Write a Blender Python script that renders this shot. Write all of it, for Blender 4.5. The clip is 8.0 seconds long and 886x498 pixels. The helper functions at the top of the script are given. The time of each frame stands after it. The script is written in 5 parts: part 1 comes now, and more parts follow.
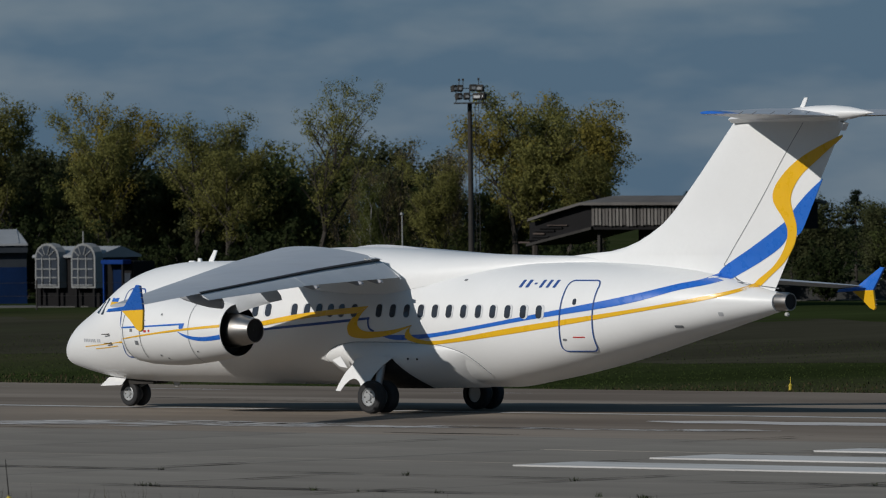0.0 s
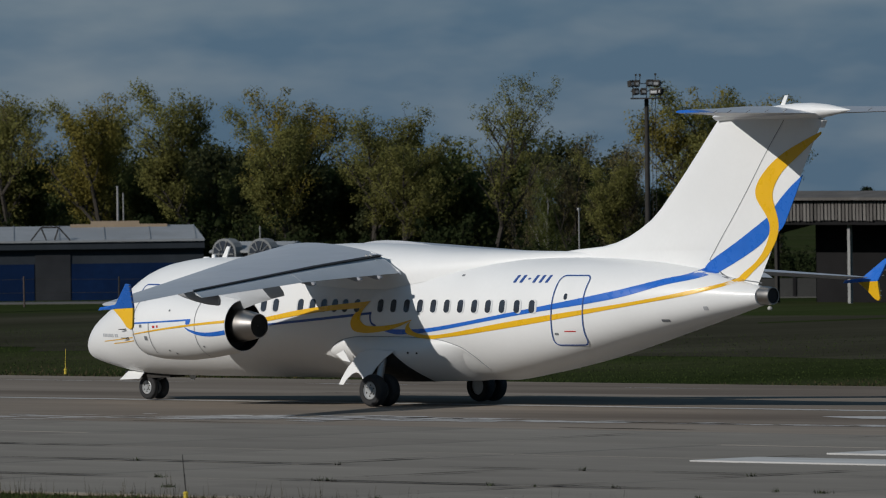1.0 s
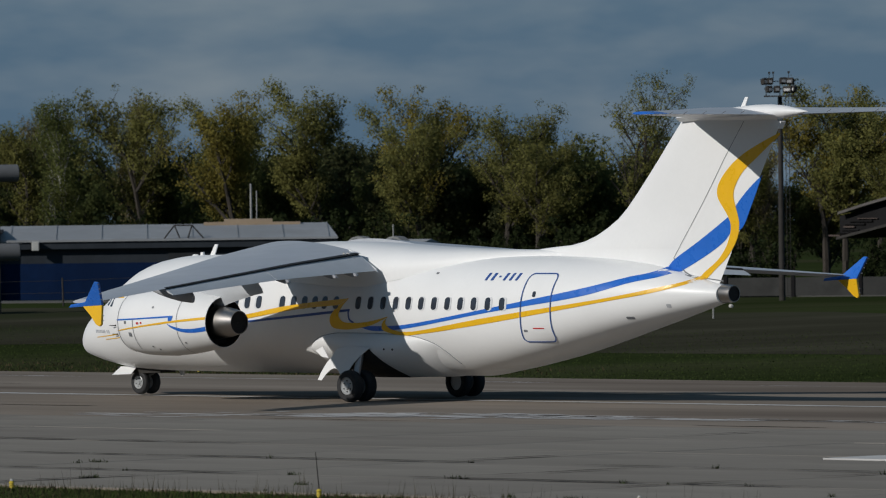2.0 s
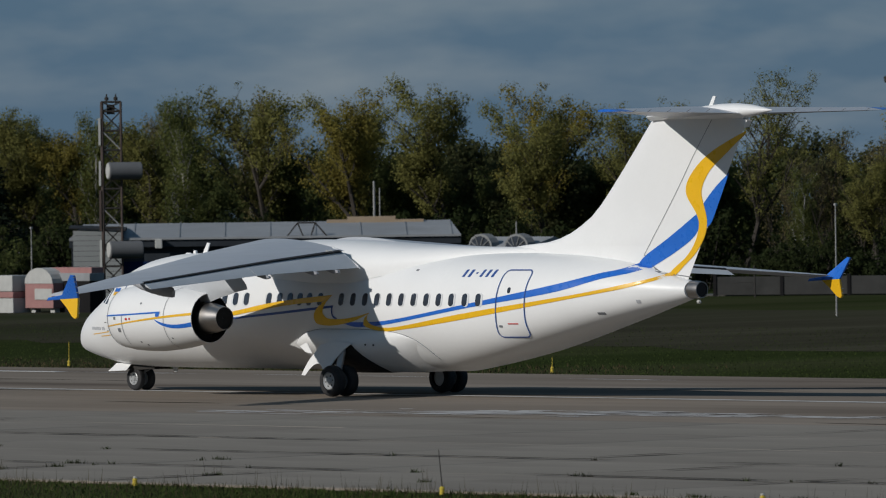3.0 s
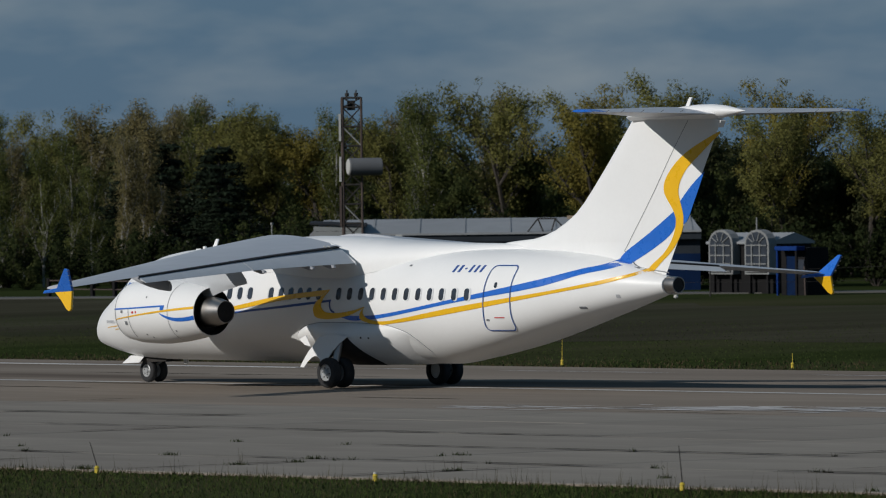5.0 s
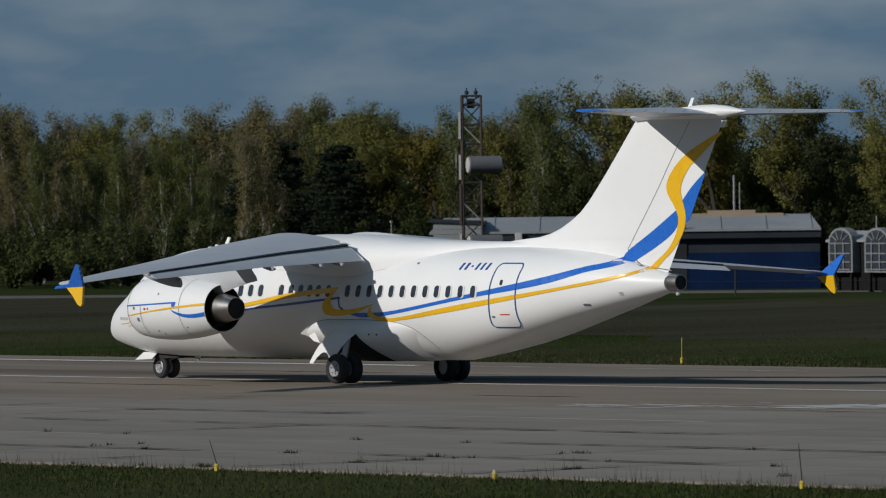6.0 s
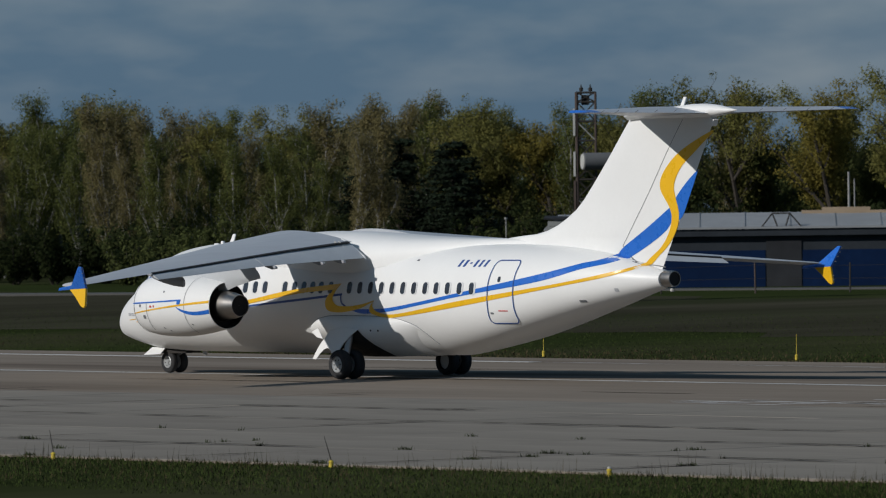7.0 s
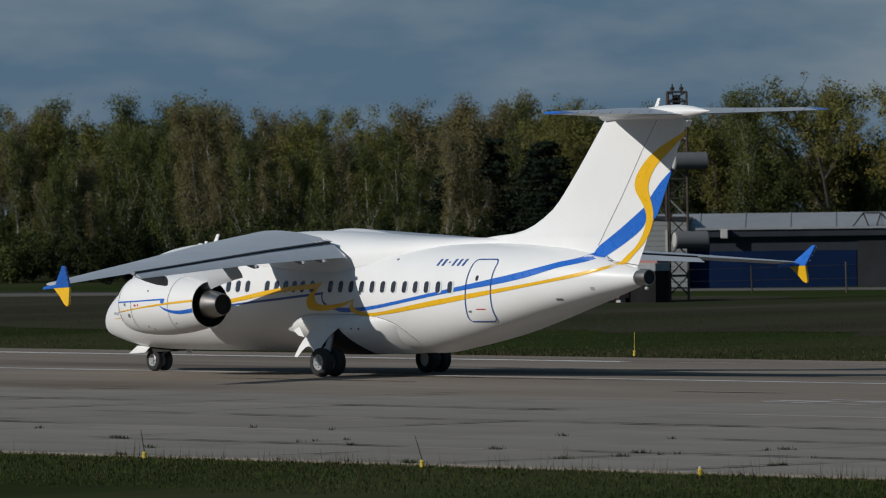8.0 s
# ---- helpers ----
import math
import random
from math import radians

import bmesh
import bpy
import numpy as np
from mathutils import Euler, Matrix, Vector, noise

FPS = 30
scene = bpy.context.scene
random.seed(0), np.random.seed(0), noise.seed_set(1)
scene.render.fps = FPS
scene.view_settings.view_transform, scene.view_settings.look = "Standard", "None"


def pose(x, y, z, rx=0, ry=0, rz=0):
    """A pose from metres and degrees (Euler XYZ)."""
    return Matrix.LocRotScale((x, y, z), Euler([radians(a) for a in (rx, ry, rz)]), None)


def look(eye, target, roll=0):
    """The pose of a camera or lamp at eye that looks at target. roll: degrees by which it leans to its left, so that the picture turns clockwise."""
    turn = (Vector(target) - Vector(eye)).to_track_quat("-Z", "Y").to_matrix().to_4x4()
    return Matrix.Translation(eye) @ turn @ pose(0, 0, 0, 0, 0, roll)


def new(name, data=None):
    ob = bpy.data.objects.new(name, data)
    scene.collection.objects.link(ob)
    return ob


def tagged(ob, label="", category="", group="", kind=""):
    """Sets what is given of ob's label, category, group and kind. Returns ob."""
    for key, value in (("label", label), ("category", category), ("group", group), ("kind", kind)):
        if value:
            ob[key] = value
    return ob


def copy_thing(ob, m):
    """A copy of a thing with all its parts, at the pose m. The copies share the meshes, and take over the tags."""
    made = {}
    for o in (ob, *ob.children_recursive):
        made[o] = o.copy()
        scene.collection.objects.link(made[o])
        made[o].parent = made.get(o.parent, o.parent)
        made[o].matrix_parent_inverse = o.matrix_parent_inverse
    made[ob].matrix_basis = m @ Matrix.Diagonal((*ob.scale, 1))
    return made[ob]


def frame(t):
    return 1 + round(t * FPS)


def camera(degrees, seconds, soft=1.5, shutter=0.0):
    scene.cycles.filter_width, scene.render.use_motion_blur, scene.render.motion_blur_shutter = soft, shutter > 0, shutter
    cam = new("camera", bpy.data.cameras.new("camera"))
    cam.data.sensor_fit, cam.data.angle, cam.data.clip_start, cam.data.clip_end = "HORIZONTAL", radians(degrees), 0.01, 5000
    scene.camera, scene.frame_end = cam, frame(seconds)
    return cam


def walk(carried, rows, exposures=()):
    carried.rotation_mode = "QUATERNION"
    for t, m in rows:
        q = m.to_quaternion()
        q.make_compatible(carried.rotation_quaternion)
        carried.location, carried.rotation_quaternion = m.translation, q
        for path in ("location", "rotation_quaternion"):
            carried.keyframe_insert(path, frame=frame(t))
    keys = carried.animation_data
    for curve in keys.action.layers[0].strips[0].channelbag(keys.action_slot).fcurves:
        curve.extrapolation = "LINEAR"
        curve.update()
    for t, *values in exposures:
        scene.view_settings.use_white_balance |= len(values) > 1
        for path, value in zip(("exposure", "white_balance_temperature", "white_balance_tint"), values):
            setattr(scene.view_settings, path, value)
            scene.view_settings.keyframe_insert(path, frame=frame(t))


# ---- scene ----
# ---------------------------------------------------------------- camera
FOV, EYE = 5.8215, 6.516
cam = camera(FOV, 8.0, soft=1.15)
cam.data.dof.use_dof, cam.data.dof.focus_distance, cam.data.dof.aperture_fstop = True, 236.0, 4.2
CAM_ROLL = -0.722
CAM_ROWS = [
    (0.0, 43.8877, -0.5681),
    (0.5, 44.5124, -0.5757),
    (1.0, 45.0504, -0.5848),
    (1.5, 45.5104, -0.5861),
    (3.0, 46.7358, -0.5944),
    (3.5, 47.1852, -0.5945),
    (4.0, 47.6512, -0.5959),
    (4.5, 47.9711, -0.5990),
    (6.0, 49.1027, -0.6049),
    (6.5, 49.4792, -0.6079),
    (7.0, 49.8563, -0.6174),
    (7.5, 50.1500, -0.6134),
    (8.0, 50.4544, -0.6128)]


def eye_pose(yaw, pitch):
    return pose(0, 0, EYE) @ pose(0, 0, 0, 0, 0, yaw) @ pose(0, 0, 0, 90 + pitch) @ pose(0, 0, 0, 0, 0, CAM_ROLL)


walk(cam, [(t, eye_pose(yaw, pitch)) for t, yaw, pitch in CAM_ROWS], exposures=[(0.0, 0.0), (3.0, 0.03), (8.0, 0.09)])

# ---------------------------------------------------------------- light
SUN_FROM = Vector((-0.16, -1.0, 0.50)).normalized()
SUN_ELEV = math.asin(SUN_FROM.z)
SUN_ROT = math.atan2(SUN_FROM.x, SUN_FROM.y)
world = bpy.data.worlds.new("world")
scene.world = world
world.use_nodes = True
wn, wl = world.node_tree.nodes, world.node_tree.links
wn.clear()
w_out = wn.new("ShaderNodeOutputWorld")
w_bg = wn.new("ShaderNodeBackground")
w_sky = wn.new("ShaderNodeTexSky")
w_sky.sky_type, w_sky.sun_disc = "NISHITA", False
w_sky.sun_elevation, w_sky.sun_rotation = SUN_ELEV, SUN_ROT
w_sky.air_density, w_sky.dust_density, w_sky.ozone_density = 1.0, 0.3, 2.0
w_co = wn.new("ShaderNodeTexCoord")
w_map = wn.new("ShaderNodeMapping")
w_map.inputs["Scale"].default_value = (20.0, 20.0, 62.0)
w_map.inputs["Location"].default_value = (1.3, 0.4, 0.6)
w_noise = wn.new("ShaderNodeTexNoise")
w_noise.inputs["Scale"].default_value = 1.9
w_noise.inputs["Detail"].default_value = 4.0
w_noise.inputs["Roughness"].default_value = 0.5
w_ramp = wn.new("ShaderNodeValToRGB")
w_ramp.color_ramp.elements[0].position, w_ramp.color_ramp.elements[0].color = 0.42, (0.040, 0.104, 0.186, 1)
w_ramp.color_ramp.elements[1].position, w_ramp.color_ramp.elements[1].color = 0.76, (0.142, 0.193, 0.248, 1)
w_mul = wn.new("ShaderNodeMix")
w_mul.data_type, w_mul.blend_type = "RGBA", "MULTIPLY"
w_mul.inputs["Factor"].default_value = 1.0
w_mul.inputs["B"].default_value = (0.07, 0.07, 0.07, 1)
w_mix = wn.new("ShaderNodeMix")
w_mix.data_type = "RGBA"
w_mix.inputs["Factor"].default_value = 0.9
wl.new(w_co.outputs["Generated"], w_map.inputs["Vector"])
wl.new(w_map.outputs["Vector"], w_noise.inputs["Vector"])
wl.new(w_noise.outputs["Fac"], w_ramp.inputs["Fac"])
wl.new(w_sky.outputs["Color"], w_mul.inputs["A"])
wl.new(w_mul.outputs["Result"], w_mix.inputs["A"])
wl.new(w_ramp.outputs["Color"], w_mix.inputs["B"])
wl.new(w_mix.outputs["Result"], w_bg.inputs["Color"])
wl.new(w_bg.outputs["Background"], w_out.inputs["Surface"])
w_bg.inputs["Strength"].default_value = 1.0

sun = new("sun", bpy.data.lights.new("sun", "SUN"))
sun.data.energy, sun.data.angle, sun.data.color = 3.0, radians(0.53), (1.0, 0.965, 0.92)
sun.matrix_world = look(tuple(SUN_FROM * 50), (0, 0, 0))


# ---------------------------------------------------------------- materials
def material(name, colour, rough=0.5, metal=0.0, vary=0.12, scale=3.0, fine=40.0, bump=0.0, bump_scale=60.0,
             dark=None, stain=0.0, stain_scale=0.4, stretch=(1, 1, 1), coat=0.0, per_object=0.0, island=0.0, spec=0.5, thin=0.0):
    m = bpy.data.materials.new(name)
    m.use_nodes = True
    n, l = m.node_tree.nodes, m.node_tree.links
    b = n["Principled BSDF"]
    co = n.new("ShaderNodeTexCoord")
    mp = n.new("ShaderNodeMapping")
    mp.inputs["Scale"].default_value = stretch
    l.new(co.outputs["Object"], mp.inputs["Vector"])

    def noise_of(s, detail=4.0):
        t = n.new("ShaderNodeTexNoise")
        t.inputs["Scale"].default_value, t.inputs["Detail"].default_value = s, detail
        l.new(mp.outputs["Vector"], t.inputs["Vector"])
        return t.outputs["Fac"]

    def mixed(fac, a, bb, mode="MIX"):
        x = n.new("ShaderNodeMix")
        x.data_type, x.blend_type = "RGBA", mode
        if isinstance(fac, float):
            x.inputs["Factor"].default_value = fac
        else:
            l.new(fac, x.inputs["Factor"])
        for key, val in (("A", a), ("B", bb)):
            if isinstance(val, tuple):
                x.inputs[key].default_value = val
            else:
                l.new(val, x.inputs[key])
        return x.outputs["Result"]

    def ramp(fac, lo, hi, p0=0.0, p1=1.0):
        r = n.new("ShaderNodeMapRange")
        r.inputs["From Min"].default_value, r.inputs["From Max"].default_value = p0, p1
        r.inputs["To Min"].default_value, r.inputs["To Max"].default_value = lo, hi
        l.new(fac, r.inputs["Value"])
        return r.outputs["Result"]

    c = tuple(colour) + (1,)
    lo = tuple(v * (1 - vary) for v in colour) + (1,)
    hi = tuple(min(1, v * (1 + vary)) for v in colour) + (1,)
    col = mixed(ramp(noise_of(scale), 0, 1, 0.3, 0.7), lo, hi)
    col = mixed(ramp(noise_of(fine, 2.0), 0, 0.5, 0.3, 0.7), col, lo)
    if stain > 0:
        d = tuple(dark or (v * 0.45 for v in colour)) + (1,)
        col = mixed(ramp(noise_of(stain_scale, 6.0), 0, stain, 0.5, 0.72), col, d)
    if per_object > 0 or island > 0:
        if island > 0:
            g = n.new("ShaderNodeNewGeometry")
            rnd, amount = g.outputs["Random Per Island"], island
        else:
            g = n.new("ShaderNodeObjectInfo")
            rnd, amount = g.outputs["Random"], per_object
        hs = n.new("ShaderNodeHueSaturation")
        l.new(col, hs.inputs["Color"])
        l.new(ramp(rnd, 1 - amount, 1 + amount), hs.inputs["Value"])
        hue = n.new("ShaderNodeMath")
        hue.operation = "MULTIPLY_ADD"
        l.new(rnd, hue.inputs[0])
        hue.inputs[1].default_value, hue.inputs[2].default_value = 0.05 * amount, 0.5 - 0.025 * amount
        l.new(hue.outputs[0], hs.inputs["Hue"])
        col = hs.outputs["Color"]
    l.new(col, b.inputs["Base Color"])
    b.inputs["Roughness"].default_value = rough
    b.inputs["Metallic"].default_value = metal
    b.inputs["Coat Weight"].default_value = coat
    b.inputs["Coat Roughness"].default_value = 0.08
    b.inputs["Specular IOR Level"].default_value = spec
    l.new(ramp(noise_of(scale * 1.7), max(0.02, rough - 0.08), min(1, rough + 0.08), 0.3, 0.7), b.inputs["Roughness"])
    if thin > 0:
        tr = n.new("ShaderNodeBsdfTranslucent")
        l.new(col, tr.inputs["Color"])
        both = n.new("ShaderNodeMixShader")
        both.inputs["Fac"].default_value = thin
        l.new(b.outputs["BSDF"], both.inputs[1])
        l.new(tr.outputs["BSDF"], both.inputs[2])
        l.new(both.outputs["Shader"], n["Material Output"].inputs["Surface"])
    if bump > 0:
        bp = n.new("ShaderNodeBump")
        bp.inputs["Strength"].default_value, bp.inputs["Distance"].default_value = bump, 0.02
        l.new(noise_of(bump_scale, 5.0), bp.inputs["Height"])
        l.new(bp.outputs["Normal"], b.inputs["Normal"])
    return m


WHITE = material("white_paint", (0.75, 0.75, 0.74), 0.46, vary=0.025, scale=0.6, fine=9.0, stain=0.10, stain_scale=0.9, dark=(0.68, 0.675, 0.65), coat=0.06)
WING_GREY = material("wing_grey_paint", (0.42, 0.44, 0.47), 0.42, vary=0.05, scale=1.2, fine=14.0, stain=0.25, stain_scale=1.1, dark=(0.32, 0.33, 0.35), stretch=(1, 0.4, 1))
FLAP_GREY = material("flap_grey_paint", (0.46, 0.48, 0.50), 0.42, vary=0.05, scale=1.5, fine=14.0)
FAIR_GREY = material("fairing_grey", (0.30, 0.31, 0.33), 0.5, vary=0.06)
BLUE = material("blue_paint", (0.018, 0.13, 0.52), 0.3, vary=0.04, coat=0.25)
NAVY = material("dark_blue_paint", (0.025, 0.075, 0.27), 0.35, vary=0.04)
YELLOW = material("yellow_paint", (0.76, 0.43, 0.012), 0.32, vary=0.04, coat=0.2)
RED = material("red_paint", (0.5, 0.03, 0.03), 0.4)
SEAM = material("panel_seam", (0.16, 0.17, 0.18), 0.7)
BLACK_GAP = material("black_gap", (0.012, 0.012, 0.013), 0.8)
METAL = material("nozzle_steel", (0.36, 0.34, 0.32), 0.36, 1.0, vary=0.08, scale=1.2, fine=9)
STRUT = material("strut_metal", (0.38, 0.39, 0.40), 0.4, 0.6)
RUBBER = material("tyre_rubber", (0.018, 0.018, 0.019), 0.8, vary=0.2, bump=0.2)
RIM = material("rim_paint", (0.40, 0.41, 0.41), 0.4, 0.3)
GLASS = material("cabin_glass", (0.035, 0.042, 0.055), 0.12, vary=0.2, scale=2, coat=0.5)
WINDOW_RIM = material("window_rim", (0.62, 0.63, 0.64), 0.4, vary=0.05)
FRAME_GREY = material("window_frame_grey", (0.42, 0.43, 0.45), 0.4)
CONCRETE = material("slab_concrete", (0.236, 0.216, 0.188), 0.9, vary=0.18, scale=0.25, fine=2.2, bump=0.3, bump_scale=25, stain=0.75, stain_scale=0.2, dark=(0.130, 0.114, 0.100), stretch=(0.25, 1, 1), per_object=0.06, spec=0.0)
ASPHALT = material("taxiway_asphalt", (0.230, 0.196, 0.162), 0.92, vary=0.22, scale=0.16, fine=1.2, bump=0.3, bump_scale=25, stain=0.95, stain_scale=0.13, dark=(0.112, 0.090, 0.075), stretch=(0.16, 0.8, 1), spec=0.0)
TAR = material("joint_tar", (0.060, 0.054, 0.048), 0.9, vary=0.3, scale=1.0, spec=0.0)
LINE = material("worn_line_paint", (0.47, 0.455, 0.44), 0.85, vary=0.15, scale=0.5, fine=2.0, stain=0.85, stain_scale=0.6, dark=(0.25, 0.23, 0.21), stretch=(0.3, 1, 1), spec=0.0)
LINE_NEW = material("line_paint", (0.50, 0.495, 0.48), 0.8, vary=0.1, scale=0.6, fine=3.0, stain=0.5, stain_scale=0.8, dark=(0.3, 0.29, 0.28), stretch=(0.3, 1, 1), spec=0.0)
GROUND = material("grass_ground", (0.030, 0.041, 0.014), 1.0, vary=0.35, scale=0.08, fine=1.0, bump=0.6, bump_scale=8, stain=0.9, stain_scale=0.04, dark=(0.054, 0.047, 0.030), stretch=(0.8, 0.22, 1), spec=0.0)
GRASS = material("grass_blades", (0.036, 0.052, 0.014), 0.9, vary=0.3, scale=0.4, fine=3, island=0.10, spec=0.05)
DRY = material("dry_grass", (0.056, 0.046, 0.025), 0.9, vary=0.3, scale=0.5, island=0.2, spec=0.05)
WEED = material("weed_leaves", (0.032, 0.042, 0.016), 0.9, vary=0.3, island=0.4, spec=0.05)
LEAF_A = material("leaf_olive", (0.185, 0.180, 0.058), 0.8, vary=0.35, scale=0.3, fine=2, island=0.12, spec=0.0, thin=0.4)
LEAF_B = material("leaf_yellow_green", (0.225, 0.190, 0.048), 0.8, vary=0.3, scale=0.3, fine=2, island=0.12, spec=0.0, thin=0.4)
LEAF_C = material("leaf_birch_brown", (0.185, 0.160, 0.075), 0.85, vary=0.3, scale=0.3, fine=2, island=0.12, spec=0.0, thin=0.4)
LEAF_P = material("needle_green", (0.012, 0.019, 0.010), 0.85, vary=0.3, scale=0.6, fine=5, island=0.4, spec=0.1)
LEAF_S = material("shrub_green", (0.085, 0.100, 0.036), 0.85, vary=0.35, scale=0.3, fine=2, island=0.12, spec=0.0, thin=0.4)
LEAF_G = material("leaf_fresh_green", (0.120, 0.135, 0.044), 0.8, vary=0.3, scale=0.3, fine=2, island=0.12, spec=0.0, thin=0.4)
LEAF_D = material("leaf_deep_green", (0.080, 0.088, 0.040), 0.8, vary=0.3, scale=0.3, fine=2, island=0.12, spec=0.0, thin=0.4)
# undergrowth leaves: the shade at the foot of the wood is in this colour
LEAF_U = material("undergrowth_shaded_green", (0.034, 0.044, 0.018), 0.85, vary=0.35, scale=0.3, fine=2, island=0.15, spec=0.0, thin=0.4)
BARK = material("dark_bark", (0.040, 0.033, 0.026), 0.95, vary=0.3, scale=2, fine=12)
BIRCH = material("birch_bark", (0.25, 0.245, 0.225), 0.85, vary=0.2, scale=1.0, fine=4, stain=0.9, stain_scale=2.0, dark=(0.05, 0.045, 0.04), stretch=(1, 1, 0.6))
ROOF_TIN = material("roof_tin", (0.26, 0.27, 0.28), 0.7, 0.0, vary=0.12, scale=0.25, fine=3, stain=0.5, stain_scale=0.3, dark=(0.17, 0.17, 0.17), spec=0.2)
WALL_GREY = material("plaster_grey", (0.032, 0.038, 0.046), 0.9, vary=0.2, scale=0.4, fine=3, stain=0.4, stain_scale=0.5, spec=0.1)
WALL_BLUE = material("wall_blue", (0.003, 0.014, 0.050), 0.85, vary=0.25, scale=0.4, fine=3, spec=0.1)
WALL_LIGHT = material("siding_light", (0.25, 0.26, 0.255), 0.8, vary=0.1, scale=0.5, spec=0.1)
WALL_DARK = material("wall_dark", (0.014, 0.0135, 0.014), 0.9, vary=0.25, scale=0.5, spec=0.1)
BRICK_TAN = material("parapet_tan", (0.33, 0.25, 0.17), 0.9, vary=0.15, scale=0.8, fine=5, bump=0.3)
PINK = material("pink_plaster", (0.30, 0.155, 0.145), 0.9, vary=0.1)
TARP = material("blue_tarp", (0.005, 0.030, 0.15), 0.7, vary=0.3, scale=1.0, bump=0.4, bump_scale=4, spec=0.1)
RUST = material("rusty_steel", (0.085, 0.066, 0.058), 0.85, 0.0, vary=0.25, scale=1.0, spec=0.15)
PALE_STEEL = material("pale_steel", (0.27, 0.27, 0.26), 0.7, 0.0, vary=0.15, spec=0.2)
DARK_STEEL = material("dark_steel", (0.036, 0.033, 0.030), 0.7, 0.0, vary=0.2, spec=0.2)
LAMP_GLASS = material("lamp_glass", (0.20, 0.21, 0.22), 0.3)
DRUM_GREY = material("drum_grey_paint", (0.125, 0.128, 0.132), 0.7, vary=0.12, scale=1.0, spec=0.2)
WOOD_GREY = material("weathered_boards", (0.115, 0.107, 0.10), 0.9, vary=0.2, scale=1, fine=5, per_object=0.35, spec=0.1)
STAKE_Y = material("marker_yellow", (0.50, 0.37, 0.03), 0.6)
BAY_GREY = material("bay_grey_paint", (0.20, 0.205, 0.205), 0.8, vary=0.12, spec=0.2)
EARTH = material("bare_field", (0.050, 0.048, 0.033), 1.0, vary=0.3, scale=0.15, fine=1.0, bump=0.5, bump_scale=6, stain=0.8, stain_scale=0.06, dark=(0.030, 0.036, 0.018), stretch=(0.8, 0.16, 1), spec=0.0)
PALE = material("pale_plaster", (0.40, 0.40, 0.38), 0.8, vary=0.1)


# ---------------------------------------------------------------- mesh tools
LENGTHEN = 1.0105  # drawn lengths of the airliner to true lengths


def part(name, bm, mat, parent=None, label="", smooth=False):
    """One mesh object out of a bmesh, under a thing or a part."""
    if parent is not None and parent.name == "airliner":
        bmesh.ops.scale(bm, vec=(LENGTHEN, 1, 1), verts=bm.verts[:])
    me = bpy.data.meshes.new(name)
    bm.to_mesh(me)
    bm.free()
    me.materials.append(mat)
    if smooth:
        me.polygons.foreach_set("use_smooth", [True] * len(me.polygons))
        me.set_sharp_from_angle(angle=radians(48))
    ob = new(name, me)
    ob.parent = parent
    if label:
        ob["label"] = label
    return ob


def empty(name, m=None, **tags):
    ob = new(name)
    if m is not None:
        ob.matrix_basis = m
    return tagged(ob, **tags)


def add_box(bm, x0, y0, z0, x1, y1, z1, m=None):
    vs = [bm.verts.new((x, y, z)) for z in (z0, z1) for x, y in ((x0, y0), (x1, y0), (x1, y1), (x0, y1))]
    for f in ((3, 2, 1, 0), (4, 5, 6, 7), (0, 1, 5, 4), (1, 2, 6, 5), (2, 3, 7, 6), (3, 0, 4, 7)):
        bm.faces.new([vs[i] for i in f])
    if m is not None:
        bmesh.ops.transform(bm, matrix=m, verts=vs)
    return vs


def box(x0, y0, z0, x1, y1, z1, bevel=0.0):
    bm = bmesh.new()
    add_box(bm, x0, y0, z0, x1, y1, z1)
    if bevel > 0:
        bmesh.ops.bevel(bm, geom=bm.edges[:], offset=bevel, segments=2, affect="EDGES", profile=0.6)
    return bm


def add_tube(bm, p, q, r0, r1=None, n=8, caps=True):
    """A tapered round bar from p to q."""
    p, q = Vector(p), Vector(q)
    r1 = r0 if r1 is None else r1
    turn = (q - p).to_track_quat("Z", "Y").to_matrix()
    rings = []
    for c, r in ((p, r0), (q, r1)):
        rings.append([bm.verts.new(c + turn @ Vector((r * math.cos(2 * math.pi * i / n), r * math.sin(2 * math.pi * i / n), 0))) for i in range(n)])
    for i in range(n):
        j = (i + 1) % n
        bm.faces.new((rings[0][i], rings[0][j], rings[1][j], rings[1][i]))
    if caps:
        bm.faces.new(rings[0][::-1])
        bm.faces.new(rings[1])


def tube(p, q, r0, r1=None, n=8):
    bm = bmesh.new()
    add_tube(bm, p, q, r0, r1, n)
    return bm


def loft(rings, close0=True, close1=True, cyclic=True):
    bm = bmesh.new()
    vs = [[bm.verts.new(p) for p in r] for r in rings]
    n = len(rings[0])
    for a, b in zip(vs, vs[1:]):
        for i in range(n if cyclic else n - 1):
            j = (i + 1) % n
            bm.faces.new((a[i], a[j], b[j], b[i]))
    if close0:
        bm.faces.new(vs[0][::-1])
    if close1:
        bm.faces.new(vs[-1])
    bmesh.ops.recalc_face_normals(bm, faces=bm.faces[:])
    return bm


def lathe_x(profile, n=40, centre=(0, 0, 0), squash=1.0, caps=True):
    """Turned round the x axis: profile of (x, radius)."""
    cx, cy, cz = centre
    return loft([[(cx + x, cy + r * math.cos(2 * math.pi * i / n), cz + squash * r * math.sin(2 * math.pi * i / n)) for i in range(n)] for x, r in profile],
                close0=caps and profile[0][1] > 1e-3, close1=caps and profile[-1][1] > 1e-3)


